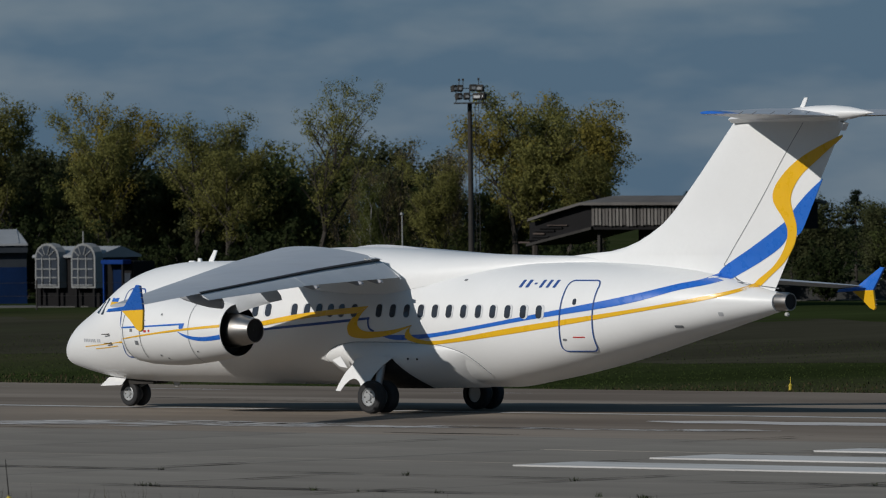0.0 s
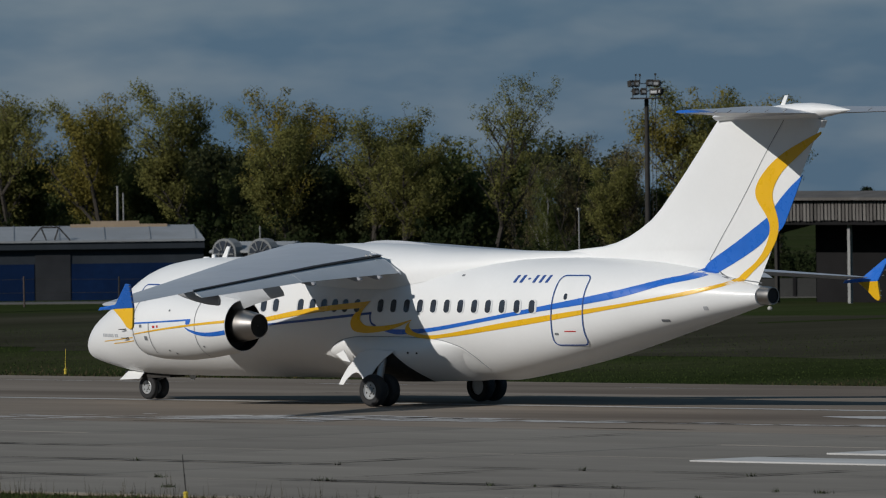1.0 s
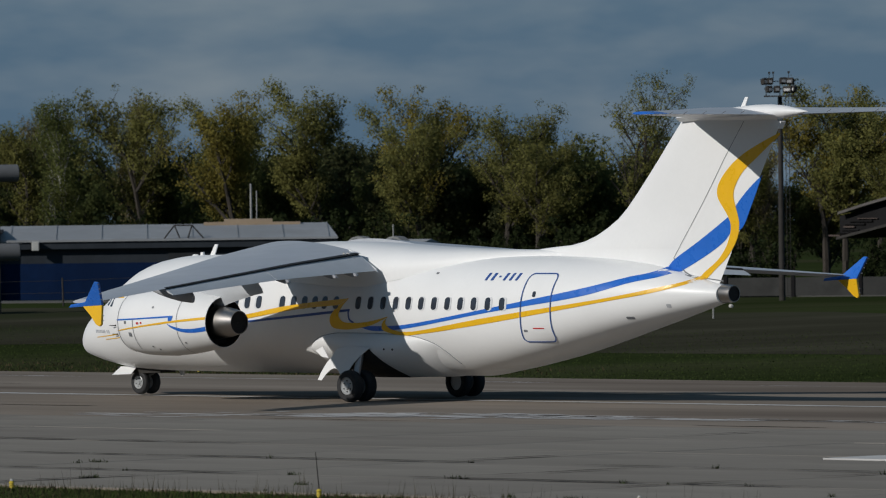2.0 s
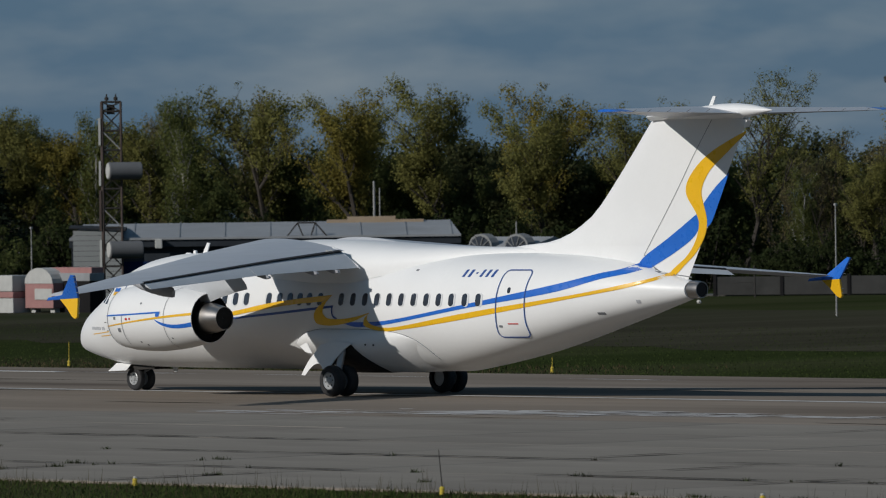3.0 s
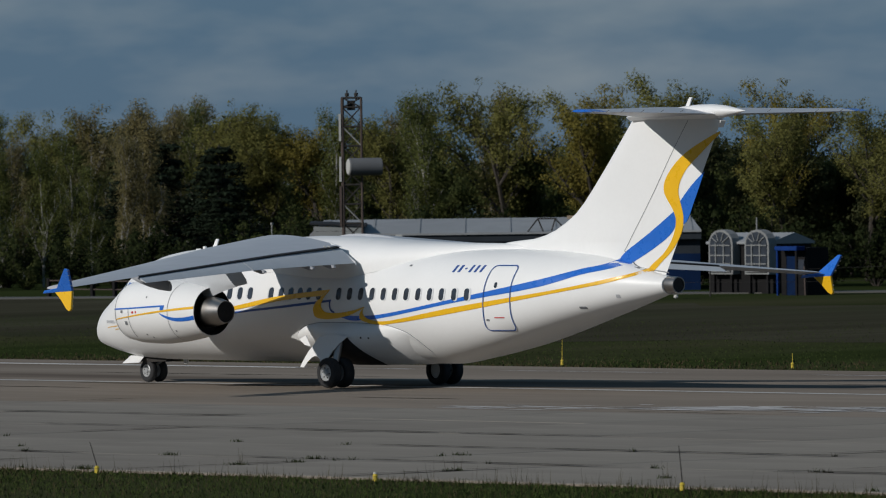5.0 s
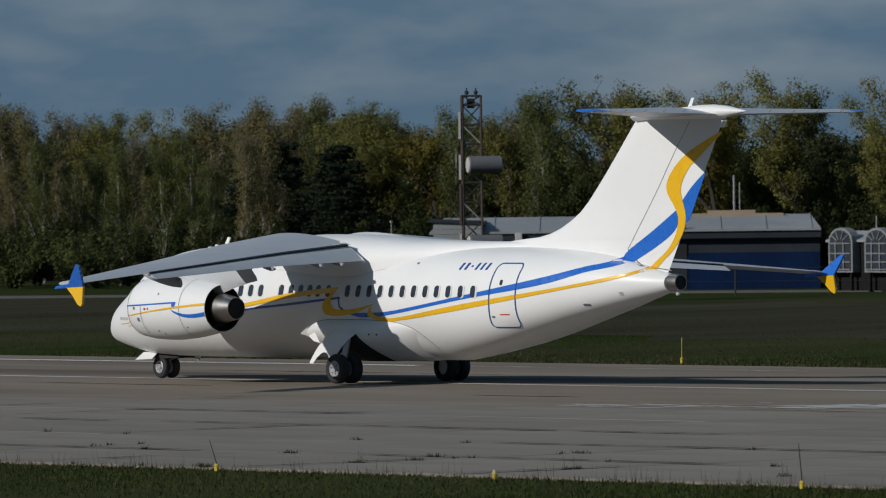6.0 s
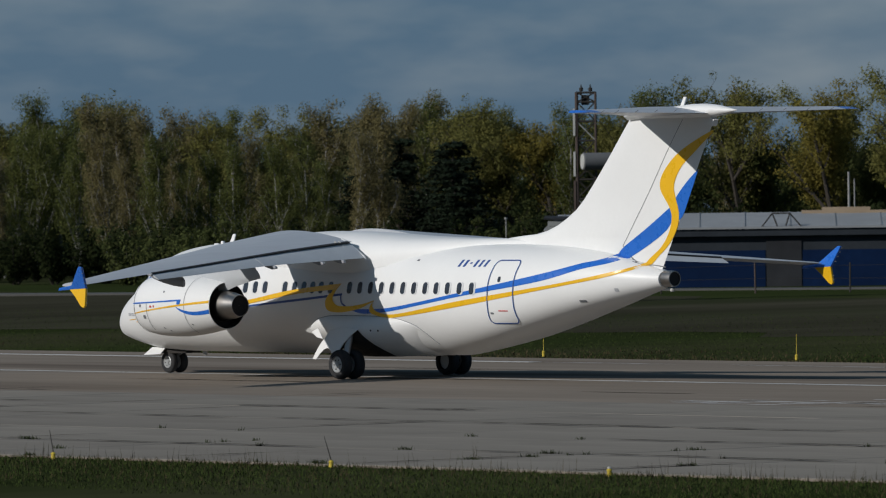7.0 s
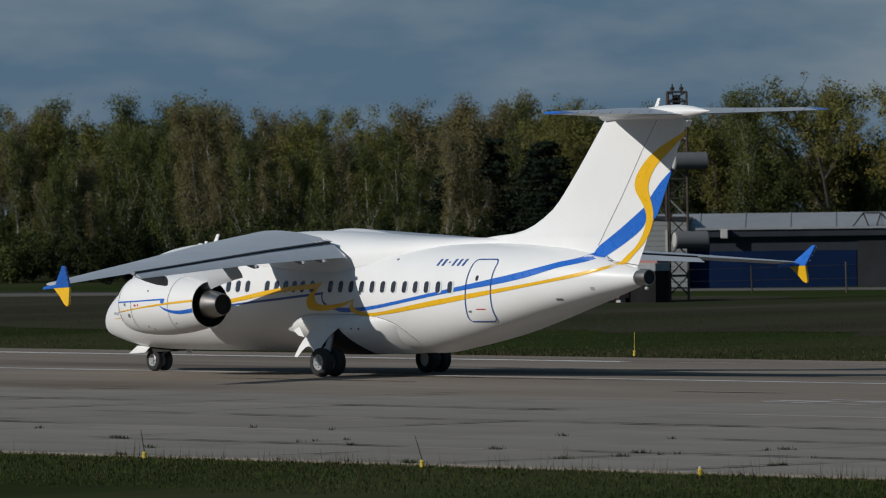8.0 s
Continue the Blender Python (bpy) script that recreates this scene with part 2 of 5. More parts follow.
def plate(outline, y0, y1, bevel=0.0):
    """An upright plate with an outline in x and z, from y0 to y1."""
    bm = bmesh.new()
    a = [bm.verts.new((x, y0, z)) for x, z in outline]
    b = [bm.verts.new((x, y1, z)) for x, z in outline]
    n = len(outline)
    bm.faces.new(a)
    bm.faces.new(b[::-1])
    for i in range(n):
        bm.faces.new((a[i], b[i], b[(i + 1) % n], a[(i + 1) % n]))
    bmesh.ops.recalc_face_normals(bm, faces=bm.faces[:])
    if bevel > 0:
        bmesh.ops.bevel(bm, geom=bm.edges[:], offset=bevel, segments=1, affect="EDGES")
    return bm


def curve_at(table, col, x):
    """Smooth (monotone cubic) reading of a table whose first column falls."""
    xs = [-r[0] for r in table]
    ys = [r[col] for r in table]
    x = min(max(-x, xs[0]), xs[-1])
    k = 0
    while k < len(xs) - 2 and x > xs[k + 1]:
        k += 1
    d = [(ys[i + 1] - ys[i]) / (xs[i + 1] - xs[i]) for i in range(len(xs) - 1)]

    def tangent(i):
        if i == 0:
            return d[0]
        if i == len(xs) - 1:
            return d[-1]
        return 0.0 if d[i - 1] * d[i] <= 0 else 2 * d[i - 1] * d[i] / (d[i - 1] + d[i])
    h = xs[k + 1] - xs[k]
    t = (x - xs[k]) / h
    return ((2 * t ** 3 - 3 * t ** 2 + 1) * ys[k] + (t ** 3 - 2 * t ** 2 + t) * h * tangent(k)
            + (-2 * t ** 3 + 3 * t ** 2) * ys[k + 1] + (t ** 3 - t ** 2) * h * tangent(k + 1))


def smooth_line(pts, n):
    """n points at even steps along a smooth line through pts."""
    P = [np.array(p, float) for p in pts]
    P = [2 * P[0] - P[1]] + P + [2 * P[-1] - P[-2]]
    fine = []
    for k in range(len(pts) - 1):
        a, b, c, e = P[k:k + 4]
        len_ab, len_bc, len_ce = (max(1e-6, float(np.linalg.norm(q - p))) ** 0.5 for p, q in ((a, b), (b, c), (c, e)))
        t0, t1, t2, t3 = 0.0, len_ab, len_ab + len_bc, len_ab + len_bc + len_ce
        for i in range(24):
            t = t1 + (t2 - t1) * i / 24
            a1 = (t1 - t) / (t1 - t0) * a + (t - t0) / (t1 - t0) * b
            a2 = (t2 - t) / (t2 - t1) * b + (t - t1) / (t2 - t1) * c
            a3 = (t3 - t) / (t3 - t2) * c + (t - t2) / (t3 - t2) * e
            b1 = (t2 - t) / (t2 - t0) * a1 + (t - t0) / (t2 - t0) * a2
            b2 = (t3 - t) / (t3 - t1) * a2 + (t - t1) / (t3 - t1) * a3
            fine.append((t2 - t) / (t2 - t1) * b1 + (t - t1) / (t2 - t1) * b2)
    fine.append(P[-2])
    fine = np.array(fine)
    s = np.concatenate([[0], np.cumsum(np.linalg.norm(np.diff(fine, axis=0), axis=1))])
    want = np.linspace(0, s[-1], n)
    return [tuple(float(np.interp(w, s, fine[:, j])) for j in range(fine.shape[1])) for w in want]


# ---------------------------------------------------------------- the airliner: x forward, y to its left, z up, from the ground under the main wheels
FUSELAGE = [  # x, top, bottom, half width
    (13.36, 1.47, 1.41, 0.03), (13.30, 1.66, 1.23, 0.16), (13.16, 1.86, 1.13, 0.30), (12.76, 2.20, 1.02, 0.56), (12.25, 2.49, 0.91, 0.80),
    (11.8, 2.73, 0.83, 0.99), (11.3, 3.03, 0.75, 1.18), (10.8, 3.35, 0.71, 1.35), (10.3, 3.60, 0.69, 1.46), (9.6, 3.79, 0.68, 1.55), (8.5, 3.91, 0.67, 1.62), (6.0, 3.94, 0.67, 1.65),
    (-3.0, 3.95, 0.67, 1.65), (-4.2, 3.95, 0.83, 1.64), (-6.0, 3.93, 1.18, 1.58), (-7.5, 3.88, 1.54, 1.43), (-9.0, 3.76, 1.93, 1.16), (-10.5, 3.52, 2.31, 0.78),
    (-11.5, 3.27, 2.56, 0.45), (-11.95, 3.16, 2.68, 0.30)]


def fus(x):
    return curve_at(FUSELAGE, 1, x), curve_at(FUSELAGE, 2, x), curve_at(FUSELAGE, 3, x)


def fullness(x):
    """Exponent of the section's lower half: round ahead, squarer under the tail."""
    return 2.0 + 0.7 * min(1.0, max(0.0, (-3.0 - x) / 3.0)) * min(1.0, max(0.0, (x + 12.0) / 2.0))


def fus_y(x, z):
    """Half width of the fuselage at x and height z."""
    top, bottom, w = fus(x)
    c, h = (top + bottom) / 2, (top - bottom) / 2
    e = 2.0 if z > c else fullness(x)
    return w * max(0.0, 1 - min(1.0, abs((z - c) / h) ** e)) ** (1 / e)


FIN_LE = [(4.10, -5.0), (4.20, -6.3), (4.36, -7.0), (4.62, -7.6), (4.95, -8.15), (5.45, -8.68), (7.62, -10.62)]
FIN_TE = ((3.20, -11.80), (7.45, -14.12))


def fin_edges(z):
    le = -5.0 if z < 4.1 else -curve_at([(-a, -b) for a, b in FIN_LE], 1, -z)
    t = (z - FIN_TE[0][0]) / (FIN_TE[1][0] - FIN_TE[0][0])
    return le, FIN_TE[0][1] + t * (FIN_TE[1][1] - FIN_TE[0][1])


def fin_y(x, z):
    """Half thickness of the fin."""
    if z < 3.15 or z > 7.62:
        return 0.0
    le, te = fin_edges(z)
    u = (le - x) / (le - te)
    if u <= 0 or u >= 1:
        return 0.0
    thick = 0.16 + 0.16 * max(0.0, (5.3 - z) / 1.3) ** 1.8
    return thick * (1.9 * math.sqrt(u) - 1.9 * u) * 1.05 + 0.004


def skin_y(x, z):
    return max(fus_y(x, z), fin_y(x, z))


def aerofoil(le, chord, z, y, thick, drop, n=14):
    """Points round a wing section: le and chord along x, drop: how far the trailing edge lies below the leading edge."""
    up, low = [], []
    for i in range(n + 1):
        u = 0.5 - 0.5 * math.cos(math.pi * i / n)
        t = 5 * thick * (0.2969 * math.sqrt(u) - 0.126 * u - 0.3516 * u * u + 0.2843 * u ** 3 - 0.1036 * u ** 4)
        camber = 0.02 * 4 * u * (1 - u)
        base = z - drop * u
        up.append((le - chord * u, y, base + chord * (camber + t)))
        low.append((le - chord * u, y, base + chord * (camber - t) - 0.004))
    return up + low[::-1][1:-1]


# span station, leading edge x, chord, height, thickness, drop
WING = [(0.0, 4.7, 4.4, 4.16, 0.085, 0.12), (1.5, 4.35, 4.05, 4.14, 0.09, 0.135), (4.5, 2.95, 3.28, 3.89, 0.09, 0.105), (8.6, 0.85, 2.30, 3.49, 0.09, 0.035), (13.9, -2.05, 1.02, 3.03, 0.09, -0.02)]


def wing_at(y):
    y = abs(y)
    for a, b in zip(WING, WING[1:]):
        if y <= b[0]:
            t = (y - a[0]) / (b[0] - a[0])
            return [p + t * (q - p) for p, q in zip(a, b)]
    return list(WING[-1])


def mirror_of(bm):
    bmesh.ops.scale(bm, vec=(1, -1, 1), verts=bm.verts[:])
    bmesh.ops.reverse_faces(bm, faces=bm.faces[:])
    return bm


def skin_band(edge_a, edge_b, n=40, across=4, lift=0.006, side=1):
    """A painted band that lies on the skin, between two edges of (x, z)."""
    bm = bmesh.new()
    A, B = smooth_line(edge_a, n), smooth_line(edge_b, n)
    rows = []
    for (xa, za), (xb, zb) in zip(A, B):
        row = []
        for j in range(across + 1):
            t = j / across
            x, z = xa + t * (xb - xa), za + t * (zb - za)
            row.append(bm.verts.new((x, side * (skin_y(x, z) + lift), z)))
        rows.append(row)
    for r, s in zip(rows, rows[1:]):
        for j in range(across):
            f = (r[j], r[j + 1], s[j + 1], s[j])
            bm.faces.new(f)
    bmesh.ops.recalc_face_normals(bm, faces=bm.faces[:])
    if bm.faces and sum(f.normal.y for f in bm.faces) * side < 0:
        bmesh.ops.reverse_faces(bm, faces=bm.faces[:])
    return bm


def skin_line(pts, width, n=24, lift=0.008, closed=False, side=1):
    """A thin painted line on the skin along points of (x, z)."""
    if closed:
        pts = list(pts) + [pts[0]]
    if n == 0:
        L = []
        for (x0, z0), (x1, z1) in zip(pts, pts[1:]):
            m = max(1, int(math.hypot(x1 - x0, z1 - z0) / 0.08))
            L += [(x0 + (x1 - x0) * i / m, z0 + (z1 - z0) * i / m) for i in range(m)]
        L.append(pts[-1])
    else:
        L = smooth_line(pts, n)
    a, b = [], []
    for i, (x, z) in enumerate(L):
        x0, z0 = L[max(0, i - 1)]
        x1, z1 = L[min(len(L) - 1, i + 1)]
        if closed and i in (0, len(L) - 1):
            (x0, z0), (x1, z1) = L[-2], L[1]
        d = math.hypot(x1 - x0, z1 - z0) or 1
        nx, nz = -(z1 - z0) / d * width / 2, (x1 - x0) / d * width / 2
        a.append((x + nx, z + nz))
        b.append((x - nx, z - nz))
    bm = bmesh.new()
    rows = [[bm.verts.new((x, side * (skin_y(x, z) + lift), z)) for x, z in pair] for pair in zip(a, b)]
    for r, s in zip(rows, rows[1:]):
        bm.faces.new((r[0], r[1], s[1], s[0]))
    bmesh.ops.recalc_face_normals(bm, faces=bm.faces[:])
    if sum(f.normal.y for f in bm.faces) * side < 0:
        bmesh.ops.reverse_faces(bm, faces=bm.faces[:])
    return bm


def round_rect(cx, cz, w, h, r, n=5, lean=0.0):
    out = []
    for k, (sx, sz) in enumerate(((1, 1), (-1, 1), (-1, -1), (1, -1))):
        for i in range(n + 1):
            a = math.pi / 2 * (k + i / n)
            x = cx + sx * (w / 2 - r) + r * math.cos(a)
            z = cz + sz * (h / 2 - r) + r * math.sin(a)
            out.append((x + lean * (z - cz), z))
    return out


def skin_patch(outline, lift, side=1, thick=0.012):
    """A small plate on the skin: flat fan inside an outline of (x, z), with a rim."""
    bm = bmesh.new()
    cx, cz = sum(p[0] for p in outline) / len(outline), sum(p[1] for p in outline) / len(outline)
    c = bm.verts.new((cx, side * (skin_y(cx, cz) + lift), cz))
    o = [bm.verts.new((x, side * (skin_y(x, z) + lift), z)) for x, z in outline]
    i = [bm.verts.new((x, side * (skin_y(x, z) + lift - thick), z)) for x, z in outline]
    for k in range(len(o)):
        j = (k + 1) % len(o)
        bm.faces.new((c, o[k], o[j]))
        bm.faces.new((o[k], i[k], i[j], o[j]))
    bmesh.ops.recalc_face_normals(bm, faces=bm.faces[:])
    return bm


def build_wheel(parent, name, x, y, r, w, out):
    """A tyre with a rim; its axle lies along y at the object's origin. out: the side on which the hub shows."""
    prof = [(-w / 2, r * 0.58), (-w / 2, r * 0.84), (-w * 0.40, r * 0.95), (-w * 0.2, r), (w * 0.2, r), (w * 0.40, r * 0.95), (w / 2, r * 0.84), (w / 2, r * 0.58)]
    n = 36
    rings = [[(q * math.cos(2 * math.pi * i / n), p, q * math.sin(2 * math.pi * i / n)) for i in range(n)] for p, q in prof]
    wheel = part(name, loft(rings, close0=False, close1=False), RUBBER, parent, "black rubber aircraft tyre", smooth=False)
    for v in wheel.data.vertices:
        v.co.x /= LENGTHEN
    wheel.matrix_basis = pose(x * LENGTHEN, y, r)
    prof = [(-w * 0.3, r * 0.56), (w * 0.46, r * 0.56), (w * 0.50, r * 0.52), (w * 0.40, r * 0.46), (w * 0.38, r * 0.24), (w * 0.54, r * 0.19), (w * 0.54, 0.004)]
    rings = [[(q * math.cos(2 * math.pi * i / 28), out * p, q * math.sin(2 * math.pi * i / 28)) for i in range(28)] for p, q in prof]
    part("rim", loft(rings, close0=True, close1=True), RIM, wheel, "pale grey wheel rim")
    for k in range(6):
        a = 2 * math.pi * k / 6
        p = (r * 0.34 * math.cos(a), r * 0.34 * math.sin(a))
        part("rim_bolt", tube((p[0], out * w * 0.34, p[1]), (p[0], out * w * 0.43, p[1]), r * 0.05, n=8), DARK_STEEL, wheel)
    return wheel


def build_airliner():
    plane = empty("airliner", label="white twin-engine regional jet airliner with blue and yellow stripes, taxiing", category="airplane")
    # fuselage
    xs = [13.36, 13.345, 13.32, 13.28, 13.22, 13.12, 12.98] + list(np.arange(12.8, -11.9, -0.2)) + [-11.95]
    n = 64
    rings = []
    for x in xs:
        top, bottom, w = fus(x)
        c, h = (top + bottom) / 2, (top - bottom) / 2
        ring = []
        for i in range(n):
            sn, cs = math.sin(2 * math.pi * i / n), math.cos(2 * math.pi * i / n)
            e = 1.0 if cs >= 0 else 2 / fullness(x)
            ring.append((x, w * math.copysign(abs(sn) ** e, sn), c + h * math.copysign(abs(cs) ** e, cs)))
        rings.append(ring)
    part("fuselage", loft(rings), WHITE, plane, "glossy white fuselage", smooth=True)
    # wing fairing over the cabin
    rings = []
    for x, z, w, low in ((5.9, 3.86, 0.5, 3.7), (5.2, 4.05, 1.0, 3.5), (4.2, 4.25, 1.35, 3.3), (3.0, 4.30, 1.55, 3.2), (1.5, 4.29, 1.58, 3.1), (0.2, 4.24, 1.52, 3.1),
                         (-1.0, 4.17, 1.35, 3.3), (-2.5, 4.12, 0.95, 3.5), (-4.0, 4.09, 0.50, 3.7), (-5.5, 4.08, 0.24, 3.8), (-6.6, 4.06, 0.10, 3.8)):
        ring = []
        w = min(w, fus_y(x, low) + 0.012)
        for i in range(33):
            a = math.pi * i / 32
            s = math.cos(a)
            ring.append((x, w * (abs(s) ** 0.75) * (1 if s > 0 else -1), low + (z - low) * math.sin(a) ** 0.62))
        rings.append(ring)
    part("wing_fairing", loft(rings, cyclic=False, close0=False, close1=False), WHITE, plane, "white fairing over the wing joint", smooth=True)
    # fin with fillet, rudder
    rings = []
    for z in (3.16, 3.4, 3.7, 3.95, 4.08, 4.13, 4.2, 4.3, 4.45, 4.65, 4.9, 5.2, 5.6, 6.1, 6.6, 7.1, 7.62):
        zz = z
        le, te = fin_edges(zz)
        us = [0.5 - 0.5 * math.cos(math.pi * i / 18) for i in range(19)]
        side = [(le + (te - le) * u, fin_y(le + (te - le) * min(max(u, 1e-4), 1 - 1e-4), zz) if 0 < u < 1 else 0.002, z) for u in us]
        rings.append(side + [(x, -y, z) for x, y, z in side[::-1][1:-1]])
    part("fin", loft(rings), WHITE, plane, "white swept tail fin", smooth=True)
    # tailplane
    TP = [(0.0, -10.75, 3.35, 7.62), (0.6, -11.05, 3.05, 7.64), (2.6, -12.40, 1.95, 7.665), (3.8, -13.08, 1.42, 7.68), (4.55, -13.36, 1.24, 7.69), (5.05, -13.75, 0.80, 7.70)]
    for side in (1, -1):
        rings = [aerofoil(le, ch, z, y, 0.085, 0.02) for y, le, ch, z in TP[:5]]
        bm = loft(rings)
        part("tailplane", bm if side > 0 else mirror_of(bm), WING_GREY, plane, "pale grey tailplane", smooth=True)
        bm = loft([aerofoil(le, ch, z, y, 0.085, 0.02) for y, le, ch, z in TP[4:]])
        part("tailplane_tip", bm if side > 0 else mirror_of(bm), BLUE, plane, "blue tailplane tip", smooth=True)
        for y in (1.6, 2.4, 3.2, 4.0, 4.6):
            te = -14.1 - 0.5 * (y - 0.6) / 3.95
            part("static_wick", tube((te, side * y, 7.66), (te - 0.14, side * y, 7.72), 0.008, n=4), SEAM, plane)
    # bullet fairing at the joint
    prof = [(-11.6, 0.02), (-12.1, 0.12), (-12.6, 0.21), (-13.2, 0.27), (-13.8, 0.28), (-14.3, 0.22), (-14.75, 0.11), (-15.08, 0.01)]
    part("tail_bullet", lathe_x(prof[::-1], 24, (0, 0, 7.68), 0.72), WHITE, plane, "white pointed tail fairing", smooth=True)
    part("fin_tip_fairing", loft([[(-10.55, y * 0.3, 7.55 + z) for y, z in ((1, 0), (0.5, 0.09), (-0.5, 0.09), (-1, 0), (-0.5, -0.1), (0.5, -0.1))]] +
                                 [[(x, y * w, 7.60 + z) for y, z in ((1, 0), (0.5, 0.10), (-0.5, 0.10), (-1, 0), (-0.5, -0.12), (0.5, -0.12))] for x, w in ((-11.2, 0.3), (-13.0, 0.32), (-14.1, 0.2))]), WHITE, plane, smooth=True)
    part("antenna_blade", plate([(-12.62, 7.72), (-12.78, 7.72), (-12.95, 8.08), (-12.84, 8.08)], -0.02, 0.02), WHITE, plane)
    part("rudder_foot", plate([(-13.45, 7.24), (-14.10, 7.24), (-14.20, 7.42), (-13.9, 7.52), (-13.5, 7.48)], -0.09, 0.09), WHITE, plane)
    # wings
    for side in (1, -1):
        rings = [aerofoil(le, ch, z, y, th, dr) for y, le, ch, z, th, dr in WING[1:]]
        bm = loft(rings)
        part("wing", bm if side > 0 else mirror_of(bm), WING_GREY, plane, "grey wing drooping towards its tip", smooth=True)
        # flaps: two panels behind the slot, one straight trailing edge
        for y0, y1 in ((1.62, 6.0), (6.02, 10.75)):
            rings = []
            for k in range(5):
                y = y0 + (y1 - y0) * k / 4
                _, le, ch, z, th, dr = wing_at(y)
                c = float(np.interp(y, (1.62, 6.0, 10.75), (0.82, 0.60, 0.36)))
                dn = float(np.interp(y, (1.62, 6.0, 10.75), (0.43, 0.24, 0.14)))
                rings.append(aerofoil(le - ch * 0.965, c, z - dr - 0.03, y, 0.12, dn))
            bm = loft(rings)
            part("flap", bm if side > 0 else mirror_of(bm), FLAP_GREY, plane, "lowered grey wing flap", smooth=True)
        # white end plate and hinge at the flap root
        _, le, ch, z, th, dr = wing_at(1.62)
        x0, zf = le - ch * 0.965, z - dr
        bm = plate([(x0 + 0.30, zf + 0.13), (x0 - 0.02, zf + 0.02), (x0 - 0.78, zf - 0.40), (x0 - 0.84, zf - 0.50), (x0 - 0.1, zf - 0.20)], 1.57, 1.61)
        part("flap_end_plate", bm if side > 0 else mirror_of(bm), WHITE, plane, "white plate at the flap root")
        for y in (1.95, 2.1):
            bm = tube((x0 - 0.05, y, zf + 0.02), (x0 - 0.30, y, zf - 0.14), 0.035, n=6)
            part("flap_hinge", bm if side > 0 else mirror_of(bm), PALE, plane, "pale flap hinge")
        bm = bmesh.new()
        prev = None
        for k in range(13):
            y = 1.62 + (10.75 - 1.62) * k / 12
            _, le, ch, z, th, dr = wing_at(y)
            row = [bm.verts.new((le - ch * 0.965, y, z - dr * 0.95 + 0.030)), bm.verts.new((le - ch * 1.004, y, z - dr + 0.006)), bm.verts.new((le - ch * 0.965, y, z - dr - 0.075))]
            if prev:
                for j in range(2):
                    bm.faces.new((prev[j], prev[j + 1], row[j + 1], row[j]))
            prev = row
        part("flap_slot", bm if side > 0 else mirror_of(bm), BLACK_GAP, plane, "dark slot ahead of the flap")
        # aileron line
        bm = bmesh.new()
        prev = None
        for k in range(9):
            y = 10.9 + 2.7 * k / 8
            _, le, ch, z, th, dr = wing_at(y)
            row = [bm.verts.new((le - ch * u, y, z - dr * u + ch * 0.085 * (1 - u) + 0.020)) for u in (0.72, 0.735)]
            if prev:
                bm.faces.new((prev[0], prev[1], row[1], row[0]))
            prev = row
        part("aileron_gap", bm if side > 0 else mirror_of(bm), SEAM, plane)
        # flap tracks: small hooks under the flap, and one long fairing outboard
        for y in (2.6, 3.5, 5.6):
            _, le, ch, z, th, dr = wing_at(y)
            c = float(np.interp(y, (1.62, 6.0), (0.82, 0.60)))
            dn = float(np.interp(y, (1.62, 6.0), (0.43, 0.24)))
            xt, zt = le - ch * 0.965 - c, z - dr - 0.03 - dn
            bm = plate([(xt + 0.45, zt + 0.12), (xt + 0.02, zt + 0.0), (xt - 0.13, zt - 0.03), (xt - 0.15, zt - 0.09), (xt + 0.02, zt - 0.12), (xt + 0.35, zt - 0.04)], y - 0.05, y + 0.05, 0.012)
            part("flap_track", bm if side > 0 else mirror_of(bm), FAIR_GREY, plane, "small grey flap track end")
        rings = []
        for x, zc, h, w in ((0.9, 3.22, 0.03, 0.03), (0.55, 3.17, 0.10, 0.08), (0.1, 3.12, 0.16, 0.10), (-0.35, 3.06, 0.18, 0.10), (-0.74, 2.99, 0.14, 0.08), (-0.80, 2.97, 0.11, 0.05)):
            rings.append([(x, 8.6 + w * math.cos(2 * math.pi * i / 14), zc + h * math.sin(2 * math.pi * i / 14)) for i in range(14)])
        bm = loft(rings)
        part("flap_track_fairing", bm if side > 0 else mirror_of(bm), FAIR_GREY, plane, "grey flap track fairing", smooth=True)
        # winglet: blue above, yellow below
        up = [(-2.05, 2.88), (-2.12, 2.96), (-2.72, 3.03), (-3.37, 3.57), (-3.50, 3.55), (-3.34, 2.95), (-2.75, 2.92)]
        bm = plate(up, 13.98, 14.06, 0.01)
        for v in bm.verts:
            v.co.y += max(0.0, v.co.z - 2.95) * 0.45
        part("winglet", bm if side > 0 else mirror_of(bm), BLUE, plane, "blue upper winglet")
        low = [(-2.60, 2.92), (-3.34, 2.95), (-3.37, 2.46), (-3.30, 2.40), (-3.16, 2.46), (-2.90, 2.70)]
        bm = plate(low, 13.98, 14.06, 0.01)
        for v in bm.verts:
            v.co.y += max(0.0, 2.95 - v.co.z) * 0.12
        part("winglet_lower", bm if side > 0 else mirror_of(bm), YELLOW, plane, "yellow lower winglet")
        for z in (2.55, 2.68, 3.1, 3.25, 3.38, 3.5):
            k = max(0, z - 2.95)
            bm = tube((-3.3 - k * 0.2, 14.05 + k * 0.45, z), (-3.42 - k * 0.2, 14.06 + k * 0.45, z), 0.010, n=4)
            part("winglet_wick", bm if side > 0 else mirror_of(bm), SEAM, plane)
        build_engine(plane, side)
        build_main_gear(plane, side)
    build_nose_gear(plane)
    build_tail_end(plane)
    build_cabin_details(plane)
    build_livery(plane)
    return plane


